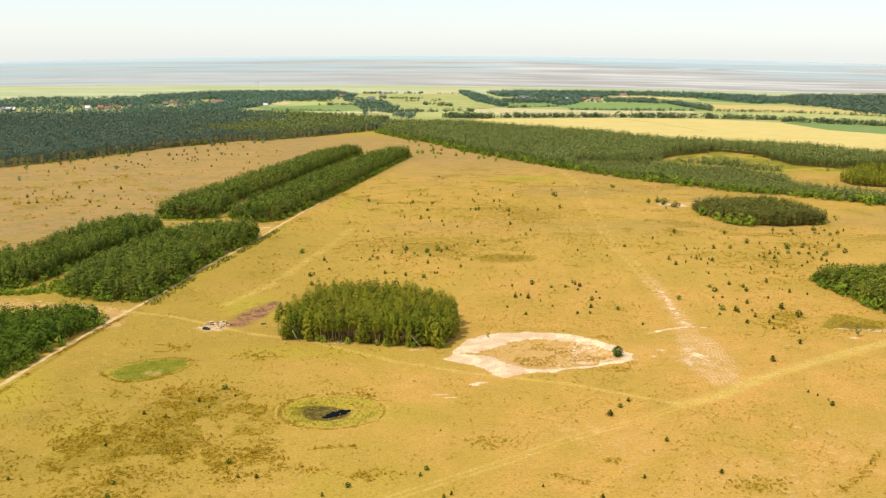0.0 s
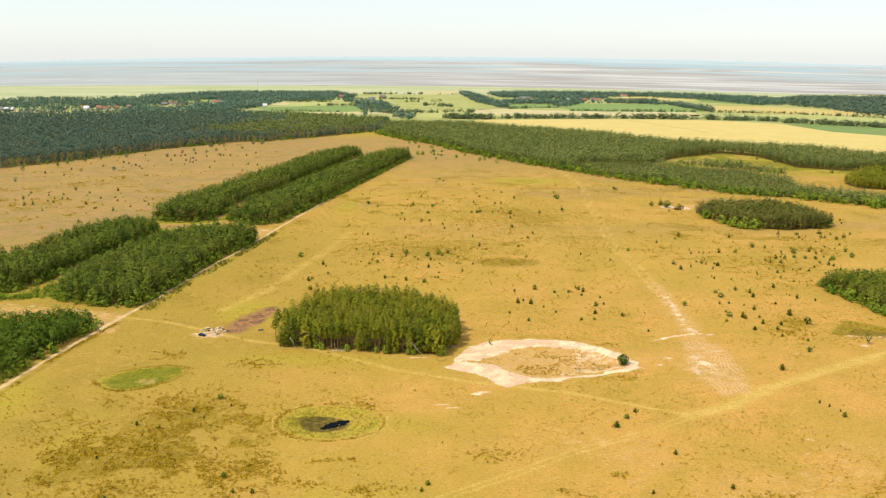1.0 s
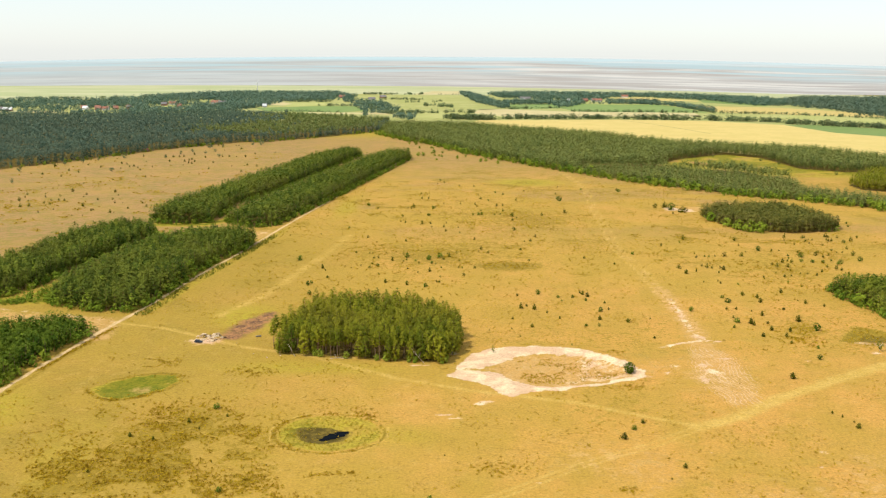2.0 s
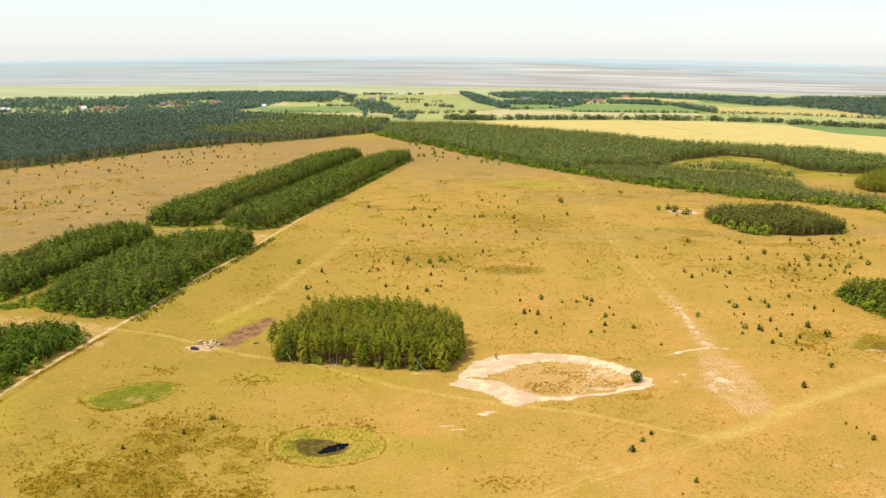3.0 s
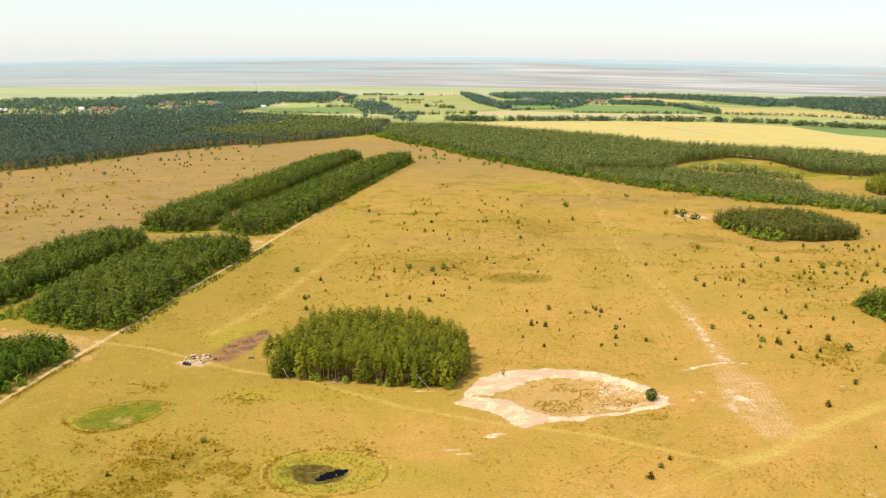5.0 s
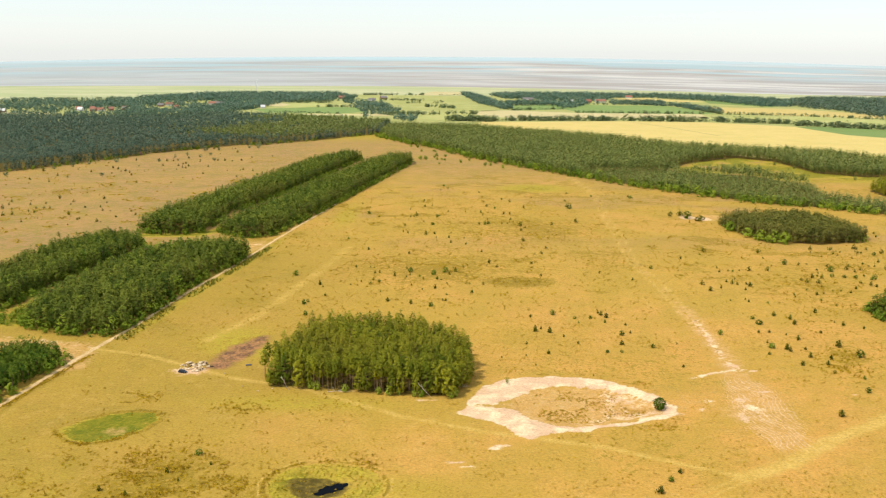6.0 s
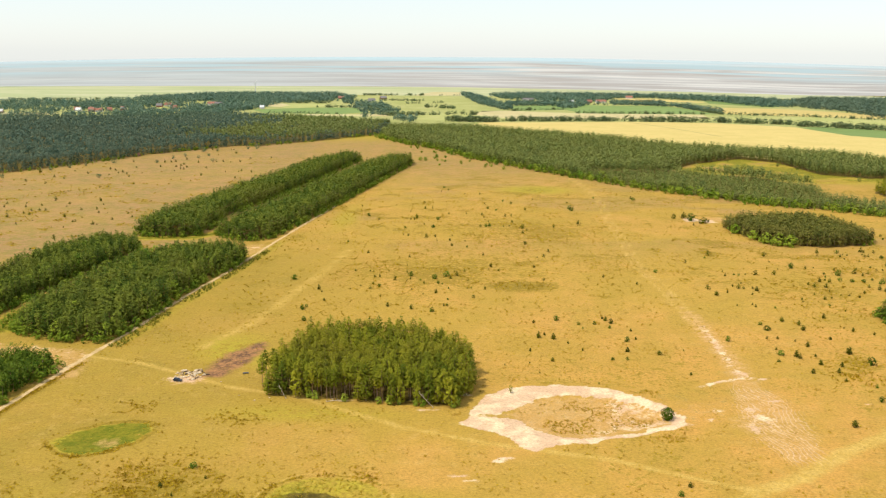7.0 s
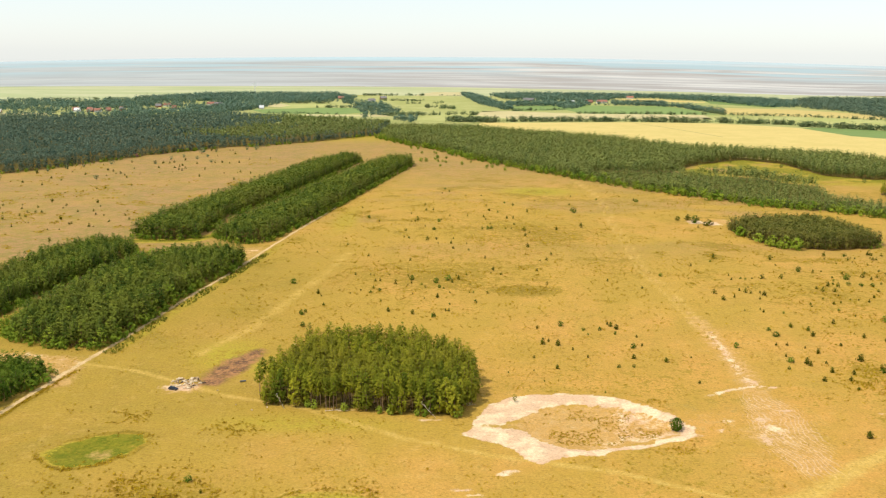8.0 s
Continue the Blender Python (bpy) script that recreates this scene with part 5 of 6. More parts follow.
WEST_2 = [(-389.9, 928.2, 3.1), (-382.1, 906, 3), (-392.4, 957, 3.2), (-382.2, 928.3, 3.1), (-376.8, 928.6, 3.1), (-365.9, 875.4, 1.8), (-372.9, 858, 2.9), (-370, 969.4, 3.2), (-367.3, 955, 1.9), (-345.2, 894, 4.7), (-328.4, 870.6, 2.9), (-327.5, 873.6, 2.9), (-345.2, 933.6, 3.1), (-315.7, 798.6, 4.2), (-337.2, 846.2, 1.7), (-327, 845.7, 1.7), (-306.8, 859.3, 4.4), (-303.3, 859.4, 1.7), (-331.7, 937.6, 3.1), (-322.1, 916.8, 3), (-335.6, 966.1, 1.9), (-313.5, 913.8, 1.8), (-298.1, 883, 2.9), (-294.2, 914.3, 3), (-284.5, 896, 2.9), (-409.3, 1190.8, 2.4), (-425.5, 1241.8, 4.1), (-440.4, 1298.5, 9.4), (-414.9, 1230.1, 4), (-399.9, 1213.4, 4)]
WEST_3 = [(-389.4, 1196.9, 3.9), (-379.6, 1175.3, 3.8), (-403.7, 1207.7, 2.4), (-351.8, 1108, 3.6), (-398.4, 1261, 2.5), (-423.1, 1326.1, 4.3), (-386, 1307.3, 6.7), (-372, 1275.3, 2.5), (-374.6, 1208.5, 2.4), (-451, 1298, 2.6), (-378, 1356, 6.9), (-390, 1320.6, 4.3), (-379.1, 1320.9, 4.3), (-370.6, 1321.2, 4.3), (-366.2, 1328.2, 4.3), (-369.2, 1386.4, 7), (-358.9, 1356.9, 4.4), (-369.4, 1268.9, 4.1), (-349.3, 1270, 4.1), (-346.8, 1282.8, 4.1), (-339, 1251.5, 4), (-346.5, 1295.7, 4.2), (-333, 1245.5, 4), (-334.2, 1264, 4.1), (-339.7, 1227.4, 2.4), (-344.8, 1364.9, 6.9), (-332.4, 1316, 4.2), (-358.5, 1442.1, 10.2), (-356.2, 1450.5, 7.3), (-335.9, 1387.9, 7)]
WEST_4 = [(-341.2, 1459.6, 7.3), (-354.1, 1484.5, 4.7), (-314.7, 1323.7, 6.7), (-311.7, 1330.7, 4.2), (-302.4, 1331.4, 4.2), (-327.4, 1411.5, 2.8), (-307.6, 1436.5, 4.6), (-326.2, 1486, 2.9), (-321.8, 1486.2, 2.9), (-300, 1487.3, 10.4), (-288.6, 1496.6, 10.5), (-279.8, 1333.1, 4.2), (-290.8, 1325.3, 2.6), (-307.4, 1258.5, 4), (-296.3, 1187.9, 3.8), (-273.5, 1217.8, 2.4), (-255.8, 1229.8, 3.9), (-258.2, 1223.9, 2.4), (-241.2, 1218.7, 3.8), (-249.2, 1161.9, 3.7), (-246.3, 1384.6, 2.7), (-272.8, 1369, 2.7)]
FRONT_1 = [(-119.8, 349.8, 2), (-109.7, 346.3, 2), (-100.5, 363.8, 2.1), (-93.1, 379.5, 2.1), (-86.4, 370.5, 1.3), (-94.7, 357.3, 1.3), (-124.5, 318.2, 1.2), (-148.5, 289.5, 1.8), (-110.4, 285.8, 1.8), (-109, 276.3, 1.7), (-74.2, 303.5, 1.8), (-68.2, 291.3, 1.7), (-61.6, 291.2, 1.7), (-82.4, 327, 0.7), (-61.8, 324.3, 0.7), (-1.7, 298.2, 1.7), (-3.8, 293.2, 1.7), (3.3, 333.8, 0.7), (-36.7, 277.2, 1.6), (-28.6, 284.4, 1.7), (7.1, 278.6, 1.6), (4.6, 276.2, 1.6), (38.9, 284.5, 1.1), (73.7, 349.8, 2.8), (79.4, 358.9, 2), (84.2, 365.3, 2.1), (91, 323.8, 1.9), (104.1, 295.9, 1.8), (75.6, 291.7, 1.7), (58.2, 276.5, 1.6)]
FRONT_2 = [(166.3, 376.9, 1.4), (168.9, 372.8, 1.4), (171.4, 367.4, 0.9), (170.7, 361.5, 2.2), (83.9, 314.6, 0.7), (93.3, 283.2, 0.7)]


def bush_things(rows, shapes, tall, leaf, bark, name, label, category, group, seed):
    """Small trees and bushes of given heights, each with a trunk and a crown."""
    r = np.random.default_rng(seed)
    models = []
    for (cv, cf), (sv_, sf) in shapes:
        base = new(name)
        mesh_object("trunk", sv_, sf, bark, None, True).parent = base
        mesh_object("crown", cv, cf, leaf, {"tone": np.full(len(cv), 0.13 * len(models))}).parent = base
        models.append(tagged(base, label, category, group))
    for k, (px, py, hgt) in enumerate(rows):
        i, sc, wide = k % len(models), hgt / tall, r.uniform(0.85, 1.25)
        m = Matrix.LocRotScale((px, py, g1(px, py)), Euler((0, 0, r.uniform(0, 6.28))), (sc * wide, sc * wide, sc))
        if k < len(models):
            models[i].matrix_basis = m
        else:
            copy_thing(models[i], m).matrix_basis = m


NEAR_YOUNG = pines(16, 6, 2.4, 0.02, 1.05, 7, 6, 4, 0.27, 0.05, 4, 1.25)
FAR_YOUNG = pines(116, 6, 2.4, 0.02, 1.05, 5, 5, 2, 0.38, 0.05, 3, 1.3)
SHRUB_T = templates(62, 5, 2.4, 0.02, 1.25, 60, 4, 0.27, 0.06, 4)
heath_rows = HEATH_1 + HEATH_2 + HEATH_3 + HEATH_4 + HEATH_5 + HEATH_6 + HEATH_7 + HEATH_8 + HEATH_9 + HEATH_10 + FRONT_1 + FRONT_2
west_rows = [(px, py, hgt * 0.8) for px, py, hgt in WEST_1 + WEST_2 + WEST_3 + WEST_4]
leafy = [q for q in heath_rows if vnoise(q[0], q[1], 9, 5) > 0.70]
dark = [q for q in heath_rows if q not in leafy]
bush_things([q for q in dark if q[1] < 640], NEAR_YOUNG, 2.4, DARKBUSH, BARK, "young_pine", "small dark green young pine on dry grass", "young tree", "young pines on the heath", 61)
bush_things([q for q in dark if q[1] >= 640], FAR_YOUNG, 2.4, DARKBUSH, BARK, "young_pine", "small dark green young pine on dry grass", "young tree", "young pines on the heath", 60)
bush_things(leafy, SHRUB_T, 2.4, DARKBROAD, BARK, "heath_bush", "small round leafy bush on dry grass", "bush", "bushes on the heath", 63)
bush_things([q for q in west_rows if q[2] < 5.2], FAR_YOUNG, 2.4, DARKBUSH, BARK, "young_pine", "dark young pine on the ruddy western heath", "young tree", "young pines on the western heath", 64)
THIN_M = templates(87, 4, 5.5, 0.25, 2.6, 34, 3, 0.55, 0.12, 4)
bush_things([q for q in west_rows if q[2] >= 5.2], THIN_M, 5.5, HEDGELEAF, BARK, "thin_tree", "grey-green loose-crowned tree on the ruddy heath", "tree", "thin trees on the western heath", 65)


def scatter(outline, count, seed, cluster=40):
    r = np.random.default_rng(seed)
    xs, ys = [p[0] for p in outline], [p[1] for p in outline]
    x, y = r.uniform(min(xs), max(xs), count * 12), r.uniform(min(ys), max(ys), count * 12)
    ok = inside(x, y, outline) & (vnoise(x, y, cluster, seed) ** 2 > r.uniform(0, 0.8, len(x)))
    return x[ok][:count], y[ok][:count]


x4, y4 = scatter([(-30, 1290), (-60, 1560), (20, 1400), (90, 1240)], 22, 67, 20)
wood("heath_bushes", x4, y4, SHRUB_T, BROAD, "loose leafy bushes before the forest", "bushes", 69, 0.9, 2.2)

# heather and grass tussocks, too many to count
r0 = np.random.default_rng(71)
TUSSOCK = templates(72, 6, 0.30, 0.0, 0.48, 9, 2, 0.17, 0.02, 3)


def tussocks(name, box, count, seed, floor_level, label, low, high):
    r = np.random.default_rng(seed)
    x, y = r.uniform(box[0], box[1], count * 14), r.uniform(box[2], box[3], count * 14)
    w = heather_zone(x, y) * (0.35 + 1.1 * step(fbm(x, y, 9, 75), 0.38, 0.66)) * (0.3 + 1.4 * fbm(x, y, 4.0, 77))
    ok = w > floor_level + r.uniform(0, 0.6, len(x))
    ok &= ~((poly_dist(x, y, PIT_OUT) < 2) & (poly_dist(x, y, PIT_IN) > -3.5))
    wood(name, x[ok][:count], y[ok][:count], TUSSOCK, HEATHERLEAF, label, "heather", seed, low, high, False)


r2 = np.random.default_rng(97)
cxs, cys = [], []
for cx, cy, rx, ry in CLUMPS:
    k = int(2.6 * rx * ry)
    px, py = cx + r2.normal(size=k) * rx * 0.6, cy + r2.normal(size=k) * ry * 0.6
    k = fbm(px, py, 4.5, 98) + r2.uniform(-0.1, 0.1, k) > 0.46
    cxs.append(px[k])
    cys.append(py[k])
wood("heather", np.concatenate(cxs), np.concatenate(cys), TUSSOCK, HEATHERLEAF, "clumps of brown heather on dry grass", "heather", 99, 0.7, 1.6, False)
tussocks("heather", (-200, -30, 262, 400), 4300, 73, 0.20, "brown-green heather tussocks on dry grass", 0.6, 1.5)
tussocks("heather", (-140, 200, 540, 1000), 2200, 74, 0.30, "scattered low heather tussocks on dry grass", 0.8, 1.9)
tussocks("heather", (150, 330, 440, 780), 1800, 76, 0.28, "scattered low heather tussocks on dry grass", 0.7, 1.7)
tussocks("heather", (-520, -225, 700, 1380), 900, 96, 0.18, "low brown heather on the western heath", 1.4, 3.0)
tussocks("heather", (20, 95, 404, 460), 900, 78, 0.14, "low heather in the sandy hollow", 0.5, 1.2)
SMALL_TUFT = templates(172, 6, 0.42, 0.0, 0.42, 5, 2, 0.22, 0.02, 3)


def loose_tufts(box, count, seed, low, high, label):
    """Single dark tufts standing in loose drifts on the short grass."""
    r = np.random.default_rng(seed)
    x, y = r.uniform(box[0], box[1], count), r.uniform(box[2], box[3], count)
    drift = fbm(x, y, 60, seed + 1, 3) * 0.55 + fbm(x, y, 11, seed + 2, 3) * 0.45
    k = (drift > 0.53 + 0.09 * r.uniform(-1, 1, count)) & (poly_dist(x, y, PIT_OUT) > 1.5) & (line_dist(x, y, BIG_TRACK) > 5) & (line_dist(x, y, TRACK) > 3)
    for outline in NEAR_WOODS:
        k &= ~inside(x, y, outline)
    wood("grass_tussocks", x[k], y[k], SMALL_TUFT, HEATHERLEAF, label, "grass", seed, low, high, False)


loose_tufts((-195, 235, 242, 560), 17000, 80, 0.5, 1.25, "single brownish tussocks on short dry grass")
loose_tufts((-140, 360, 560, 1080), 9000, 180, 0.8, 1.9, "loose dark tussocks on the open heath")
a = r0.uniform(0, 6.28, 420)
rr = r0.uniform(0.5, 1.0, 420)
wood("reeds", POND[0] + 20 * rr * np.cos(a), POND[1] + 17 * rr * np.sin(a), TUSSOCK, RUSH, "green rushes round the small pond", "reeds", 82, 0.35, 0.8, False)


def tussock_line(pts, count, spread, seed, label):
    r = np.random.default_rng(seed)
    xs, ys = [], []
    total = sum(math.hypot(b[0] - a[0], b[1] - a[1]) for a, b in zip(pts, pts[1:]))
    for a, b in zip(pts, pts[1:]):
        k = max(1, int(count * math.hypot(b[0] - a[0], b[1] - a[1]) / total))
        t = r.uniform(0, 1, k)
        xs.append(a[0] + (b[0] - a[0]) * t + r.normal(size=k) * spread)
        ys.append(a[1] + (b[1] - a[1]) * t + r.normal(size=k) * spread)
    x, y = np.concatenate(xs), np.concatenate(ys)
    wood("grass_tussocks", x, y, TUSSOCK, HEATHERLEAF, label, "grass", seed, 0.6, 1.4, False)


tussock_line(HOLLOW + HOLLOW[:1], 80, 2.2, 301, "brown tussocks round the green hollow")
POND_RIM = [(POND[0] + 22 * math.cos(a), POND[1] + 19.5 * math.sin(a)) for a in [k * math.pi / 10 for k in range(21)]]
tussock_line(POND_RIM, 80, 2.0, 302, "brown tussocks round the small pond")
tussock_line([(170, 316), (160, 301), (147, 288), (140, 281)], 110, 0.9, 303, "curved line of olive grass tussocks")
tussock_line([(44, 294), (50, 290), (55, 286)], 50, 1.0, 304, "short line of olive grass tussocks")
tussock_line([(-46, 316), (-36, 318), (-29, 319)], 60, 1.0, 305, "short line of olive grass tussocks")
tussock_line([(-188, 425), (-184, 452), (-179, 480), (-176, 494)], 420, 0.7, 306, "dark tussocks on a low bank beside the track")
# low scrub beside the sandy track
r0 = np.random.default_rng(83)
seg = r0.uniform(0, 1, 560)
ty = 520 + seg * 240
tx = np.interp(ty, [p[1] for p in TRACK[1:9]], [p[0] for p in TRACK[1:9]])
k = vnoise(tx, ty, 22, 84) > 0.26
off = r0.uniform(2.0, 8.5, 560)
wood("track_scrub", (tx + off)[k], ty[k], BUSH_L, SCRUB, "low green scrub beside the sandy track", "bushes", 85, 0.12, 0.34, False)


r0 = np.random.default_rng(110)
seg = r0.uniform(0, 1, 420)
ty = np.interp(seg, [0, 0.3, 0.4, 1.0], [548.0, 542, 548, 700])
tx = np.interp(seg, [0, 0.3, 0.4, 1.0], [-320.0, -258, -248, -224]) + r0.normal(size=420) * 3.0
wood("track_scrub", tx, ty + r0.normal(size=420) * 3.0, BUSH_L, BROAD, "low green scrub between two plantations", "bushes", 111, 0.25, 0.7, False)


# ---- pond ----
def flat_sheet(name, pts, mat, z, label, category):
    bm = bmesh.new()
    bm.faces.new([bm.verts.new((px, py, z)) for px, py in pts])
    if bm.faces[:][0].normal.z < 0:
        bmesh.ops.reverse_faces(bm, faces=bm.faces)
    bm.normal_update()
    if bm.faces[:][0].normal.z < 0:
        bmesh.ops.reverse_faces(bm, faces=bm.faces)
    me = bpy.data.meshes.new(name)
    bm.to_mesh(me)
    bm.free()
    me.materials.append(mat)
    return tagged(new(name, me), label, category, kind="structure")


wm, wnn, wll, wb = material("dark_water", 0.12, 0.03)
wb.inputs["Base Color"].default_value = (0.006, 0.008, 0.010, 1)
wb.inputs["IOR"].default_value = 1.12
wave = wnn.new("ShaderNodeBump")
wave.inputs["Strength"].default_value = 0.05
wll.new(noisen(wnn, wll, 2.0, 3), wave.inputs["Height"])
wll.new(wave.outputs[0], wb.inputs["Normal"])


def rounded(pts, turns=2):
    """A closed outline with its corners cut smooth."""
    for _ in range(turns):
        pts = [(p[0] * (1 - f) + q[0] * f, p[1] * (1 - f) + q[1] * f) for p, q in zip(pts, pts[1:] + pts[:1]) for f in (0.25, 0.75)]
    return pts


POND_LEVEL = max(g1(px, py) for px, py in POND_WATER) + 0.02
flat_sheet("water", rounded(POND_WATER), wm, POND_LEVEL, "dark still water of a small pond", "water")


# ---- single trees, snags ----
def limb(bm, a, b, ra, rb, sides=6):
    a, b = Vector(a), Vector(b)
    q = (b - a).to_track_quat("Z", "Y")
    rings = []
    for p, rad in ((a, ra), (b, rb)):
        rings.append([bm.verts.new(p + q @ Vector((rad * math.cos(2 * math.pi * k / sides), rad * math.sin(2 * math.pi * k / sides), 0))) for k in range(sides)])
    for k in range(sides):
        bm.faces.new((rings[0][k], rings[0][(k + 1) % sides], rings[1][(k + 1) % sides], rings[1][k]))
    bm.faces.new(rings[0][::-1])
    bm.faces.new(rings[1])


def single_tree(name, x, y, shape, leaf, bark, label, limbs, seed):
    base = new(name)
    base.location = (x, y, g1(x, y))
    r = random.Random(seed)
    bm = bmesh.new()
    hgt = float(shape[0][0][:, 2].max())
    limb(bm, (0, 0, -0.3), (0.05, 0.05, hgt * 0.5), hgt * 0.035, hgt * 0.022)
    for _ in range(limbs):
        a, z = r.uniform(0, 6.28), hgt * r.uniform(0.15, 0.5)
        limb(bm, (0, 0, z), (hgt * 0.28 * math.cos(a), hgt * 0.28 * math.sin(a), z + hgt * r.uniform(0.15, 0.35)), hgt * 0.016, hgt * 0.006, 5)
    part("trunk", bm, bark, base)
    mesh_object("crown", shape[0][0], shape[0][1], leaf, {"tone": np.full(len(shape[0][0]), 0.1)}).parent = base
    return tagged(base, label, "tree")


OAK_T = templates(86, 1, 6.0, 0.04, 3.2, 380, 6, 0.30, 0.2)
single_tree("oak_tree", 91, 427.5, OAK_T[0], DARKBROAD, BARK, "dense round green tree on pale sand", 7, 1).scale = (0.8, 0.8, 0.85)
THIN_T = templates(87, 2, 5.5, 0.25, 1.9, 60, 4, 0.30, 0.1)
single_tree("thin_tree", 225, 461, THIN_T[0], SCRUB, BIRCH, "thin half-bare tree beside the dry pond", 6, 2)
single_tree("thin_tree", 28, 457.5, THIN_T[1], SCRUB, BARK, "small sparse tree on the sandy bank", 4, 3).scale = (0.6, 0.6, 0.6)


def snag(x, y, reach, height, turn, seed, label, fallen=False):
    """A bare pale trunk, leaning or lying, with a few broken branches."""
    r = random.Random(seed)
    base = new("birch_snag")
    base.location, base.rotation_euler = (x, y, g1(x, y)), (0, 0, turn)
    bm = bmesh.new()
    limb(bm, (0, 0, -0.2 if not fallen else 0.15), (reach * 0.6, 0, height * 0.6 + 0.15), 0.13, 0.09)
    limb(bm, (reach * 0.6, 0, height * 0.6 + 0.15), (reach * 0.9, 0.9, height + 0.15), 0.09, 0.04)
    part("trunk", bm, BIRCH, base)
    for _ in range(4):
        s = r.uniform(0.4, 0.9)
        bm = bmesh.new()
        limb(bm, (reach * s, 0, height * s + 0.15), (reach * s + r.uniform(-1.5, 1.0), r.uniform(-1.5, 1.5), height * s + r.uniform(0.8, 2.4)), 0.07, 0.025, 5)
        part("branch", bm, BIRCH, base)
    return tagged(base, label, "dead tree", "dead trees at the grove")


snag(-6.0, 439.5, -7, 7.5, 0.3, 1, "pale bare birch leaning out of the grove")
snag(-70.5, 448.0, -3.5, 6.5, 0.2, 3, "thin pale trunk leaning at the grove edge")
snag(-53.0, 445.5, 7, 0.5, 0.05, 4, "pale fallen trunk lying at the grove edge", True)
GROVE_BUSH = templates(92, 4, 6.0, 0.03, 3.2, 60, 4, 0.6, 0.1)
tree_things("leafy_bush", np.array([250.0, 256, 262, 270, 244]), np.array([805.0, 790, 780, 776, 832]), GROVE_BUSH, BRIGHTLEAF, BARK, "light green leafy bush before a dark grove", "bush", "bushes at the oval grove", 93, 1.0, 1.6)
tree_things("leafy_bush", np.array([253.0, 256, 259, 261, 264, 266, 268]), np.array([548.0, 538, 526, 514, 500, 491, 486]), GROVE_BUSH, BRIGHTLEAF, BARK, "pale green leafy tree at the edge of a pine grove", "bush", "bushes at the eastern grove", 94, 0.9, 1.45)
tree_things("heath_bush", np.array([210.0, 221, 235, 228]), np.array([905.0, 912, 886, 880]), GROVE_BUSH, DARKBUSH, BARK, "dark bush beside bare pale sand", "bush", "bushes by the pale sand", 95, 0.5, 0.75)
BRIGHT_T = templates(88, 4, 5.0, 0.03, 2.0, 90, 6, 0.32, 0.1)
bx = np.array([-58, -45, -30, -25, -14, -11, 2, 4, -61, -21], float)
by = np.array([448.5, 446, 444, 443, 441.5, 441, 439.5, 441.5, 450, 443], float)
tree_things("leafy_bush", bx, by, BRIGHT_T, BRIGHTLEAF, BARK, "bright green leafy bush at the foot of the pines", "bush", "bushes at the grove", 89, 0.55, 1.0)


# ---- timber and rubble beside the scorched strip ----
LOGWOOD = plain_material("weathered_wood", (0.62, 0.44, 0.24), (0.44, 0.29, 0.15), 1.5, bump=0.3)
STONE = plain_material("pale_stone", (0.72, 0.56, 0.36), (0.52, 0.38, 0.22), 0.8, bump=0.4)
DARKWOOD = plain_material("old_timber", (0.10, 0.065, 0.04), (0.16, 0.11, 0.07), 1.5, bump=0.3)


def log(x, y, turn, length, rad, mat, label, lift=0.0):
    base = new("log")
    base.location, base.rotation_euler = (x, y, g1(x, y) + lift), (0, 0, turn)
    bm = bmesh.new()
    limb(bm, (-length / 2, 0, rad * 0.85), (0, 0.06, rad * 0.95), rad, rad * 0.94, 8)
    limb(bm, (0, 0.06, rad * 0.95), (length / 2, 0, rad * 0.8), rad * 0.94, rad * 0.8, 8)
    part("trunk", bm, mat, base)
    bm = bmesh.new()
    limb(bm, (length * 0.2, 0, rad), (length * 0.3, rad * 1.6, rad * 2.0), rad * 0.3, rad * 0.15, 5)
    part("branch_stub", bm, mat, base)
    return tagged(base, label, "log", "timber pile")


def boulder(x, y, size, seed, mat, label, group):
    r = random.Random(seed)
    base = new("boulder")
    base.location, base.rotation_euler = (x, y, g1(x, y)), (0, 0, r.uniform(0, 6))
    bm = bmesh.new()
    bmesh.ops.create_icosphere(bm, subdivisions=2, radius=1.0)
    for v in bm.verts:
        k = 1 + 0.35 * (noise.noise(v.co * 1.3 + Vector((seed * 3.1, 0, 0))))
        v.co = Vector((v.co.x * k * size, v.co.y * k * size * 0.7, max(v.co.z, -0.4) * k * size * 0.55 + size * 0.2))
    me = bpy.data.meshes.new("boulder")
    bm.to_mesh(me)
    bm.free()
    me.materials.append(mat)
    base2 = new("boulder", me)
    base2.matrix_basis = base.matrix_basis
    base2.location, base2.rotation_euler = base.location, base.rotation_euler
    bpy.data.objects.remove(base)
    return tagged(base2, label, "boulder", group)


r1 = random.Random(91)
for k in range(64):
    a, q = r1.uniform(0, 6.28), math.sqrt(r1.random())
    px, py = -120.5 + 6.8 * q * math.cos(a), 478 + 7.5 * q * math.sin(a)
    if k % 2:
        log(px, py, r1.uniform(0, 3.1), r1.uniform(1.4, 3.2), r1.uniform(0.18, 0.36), LOGWOOD if k % 3 else DARKWOOD, "pale weathered log lying on trampled soil" if k % 3 else "dark old log lying on trampled soil", 0.7 * (1 - q) * (k % 3) / 2)
    else:
        boulder(px, py, r1.uniform(0.5, 1.15), k, STONE, "pale rough boulder on trampled soil", "rubble by the logs")
for k, (px, py) in enumerate(((-127, 481), (-126, 483), (-104, 469), (-92, 452), (-84, 446), (-78, 449), (8, 455), (9, 456), (-80, 535), (-77, 540), (-76, 536))):
    boulder(px, py, 0.55 - 0.05 * (k % 4), 40 + k, STONE, "single pale boulder lying on the grass", "boulders on the heath")
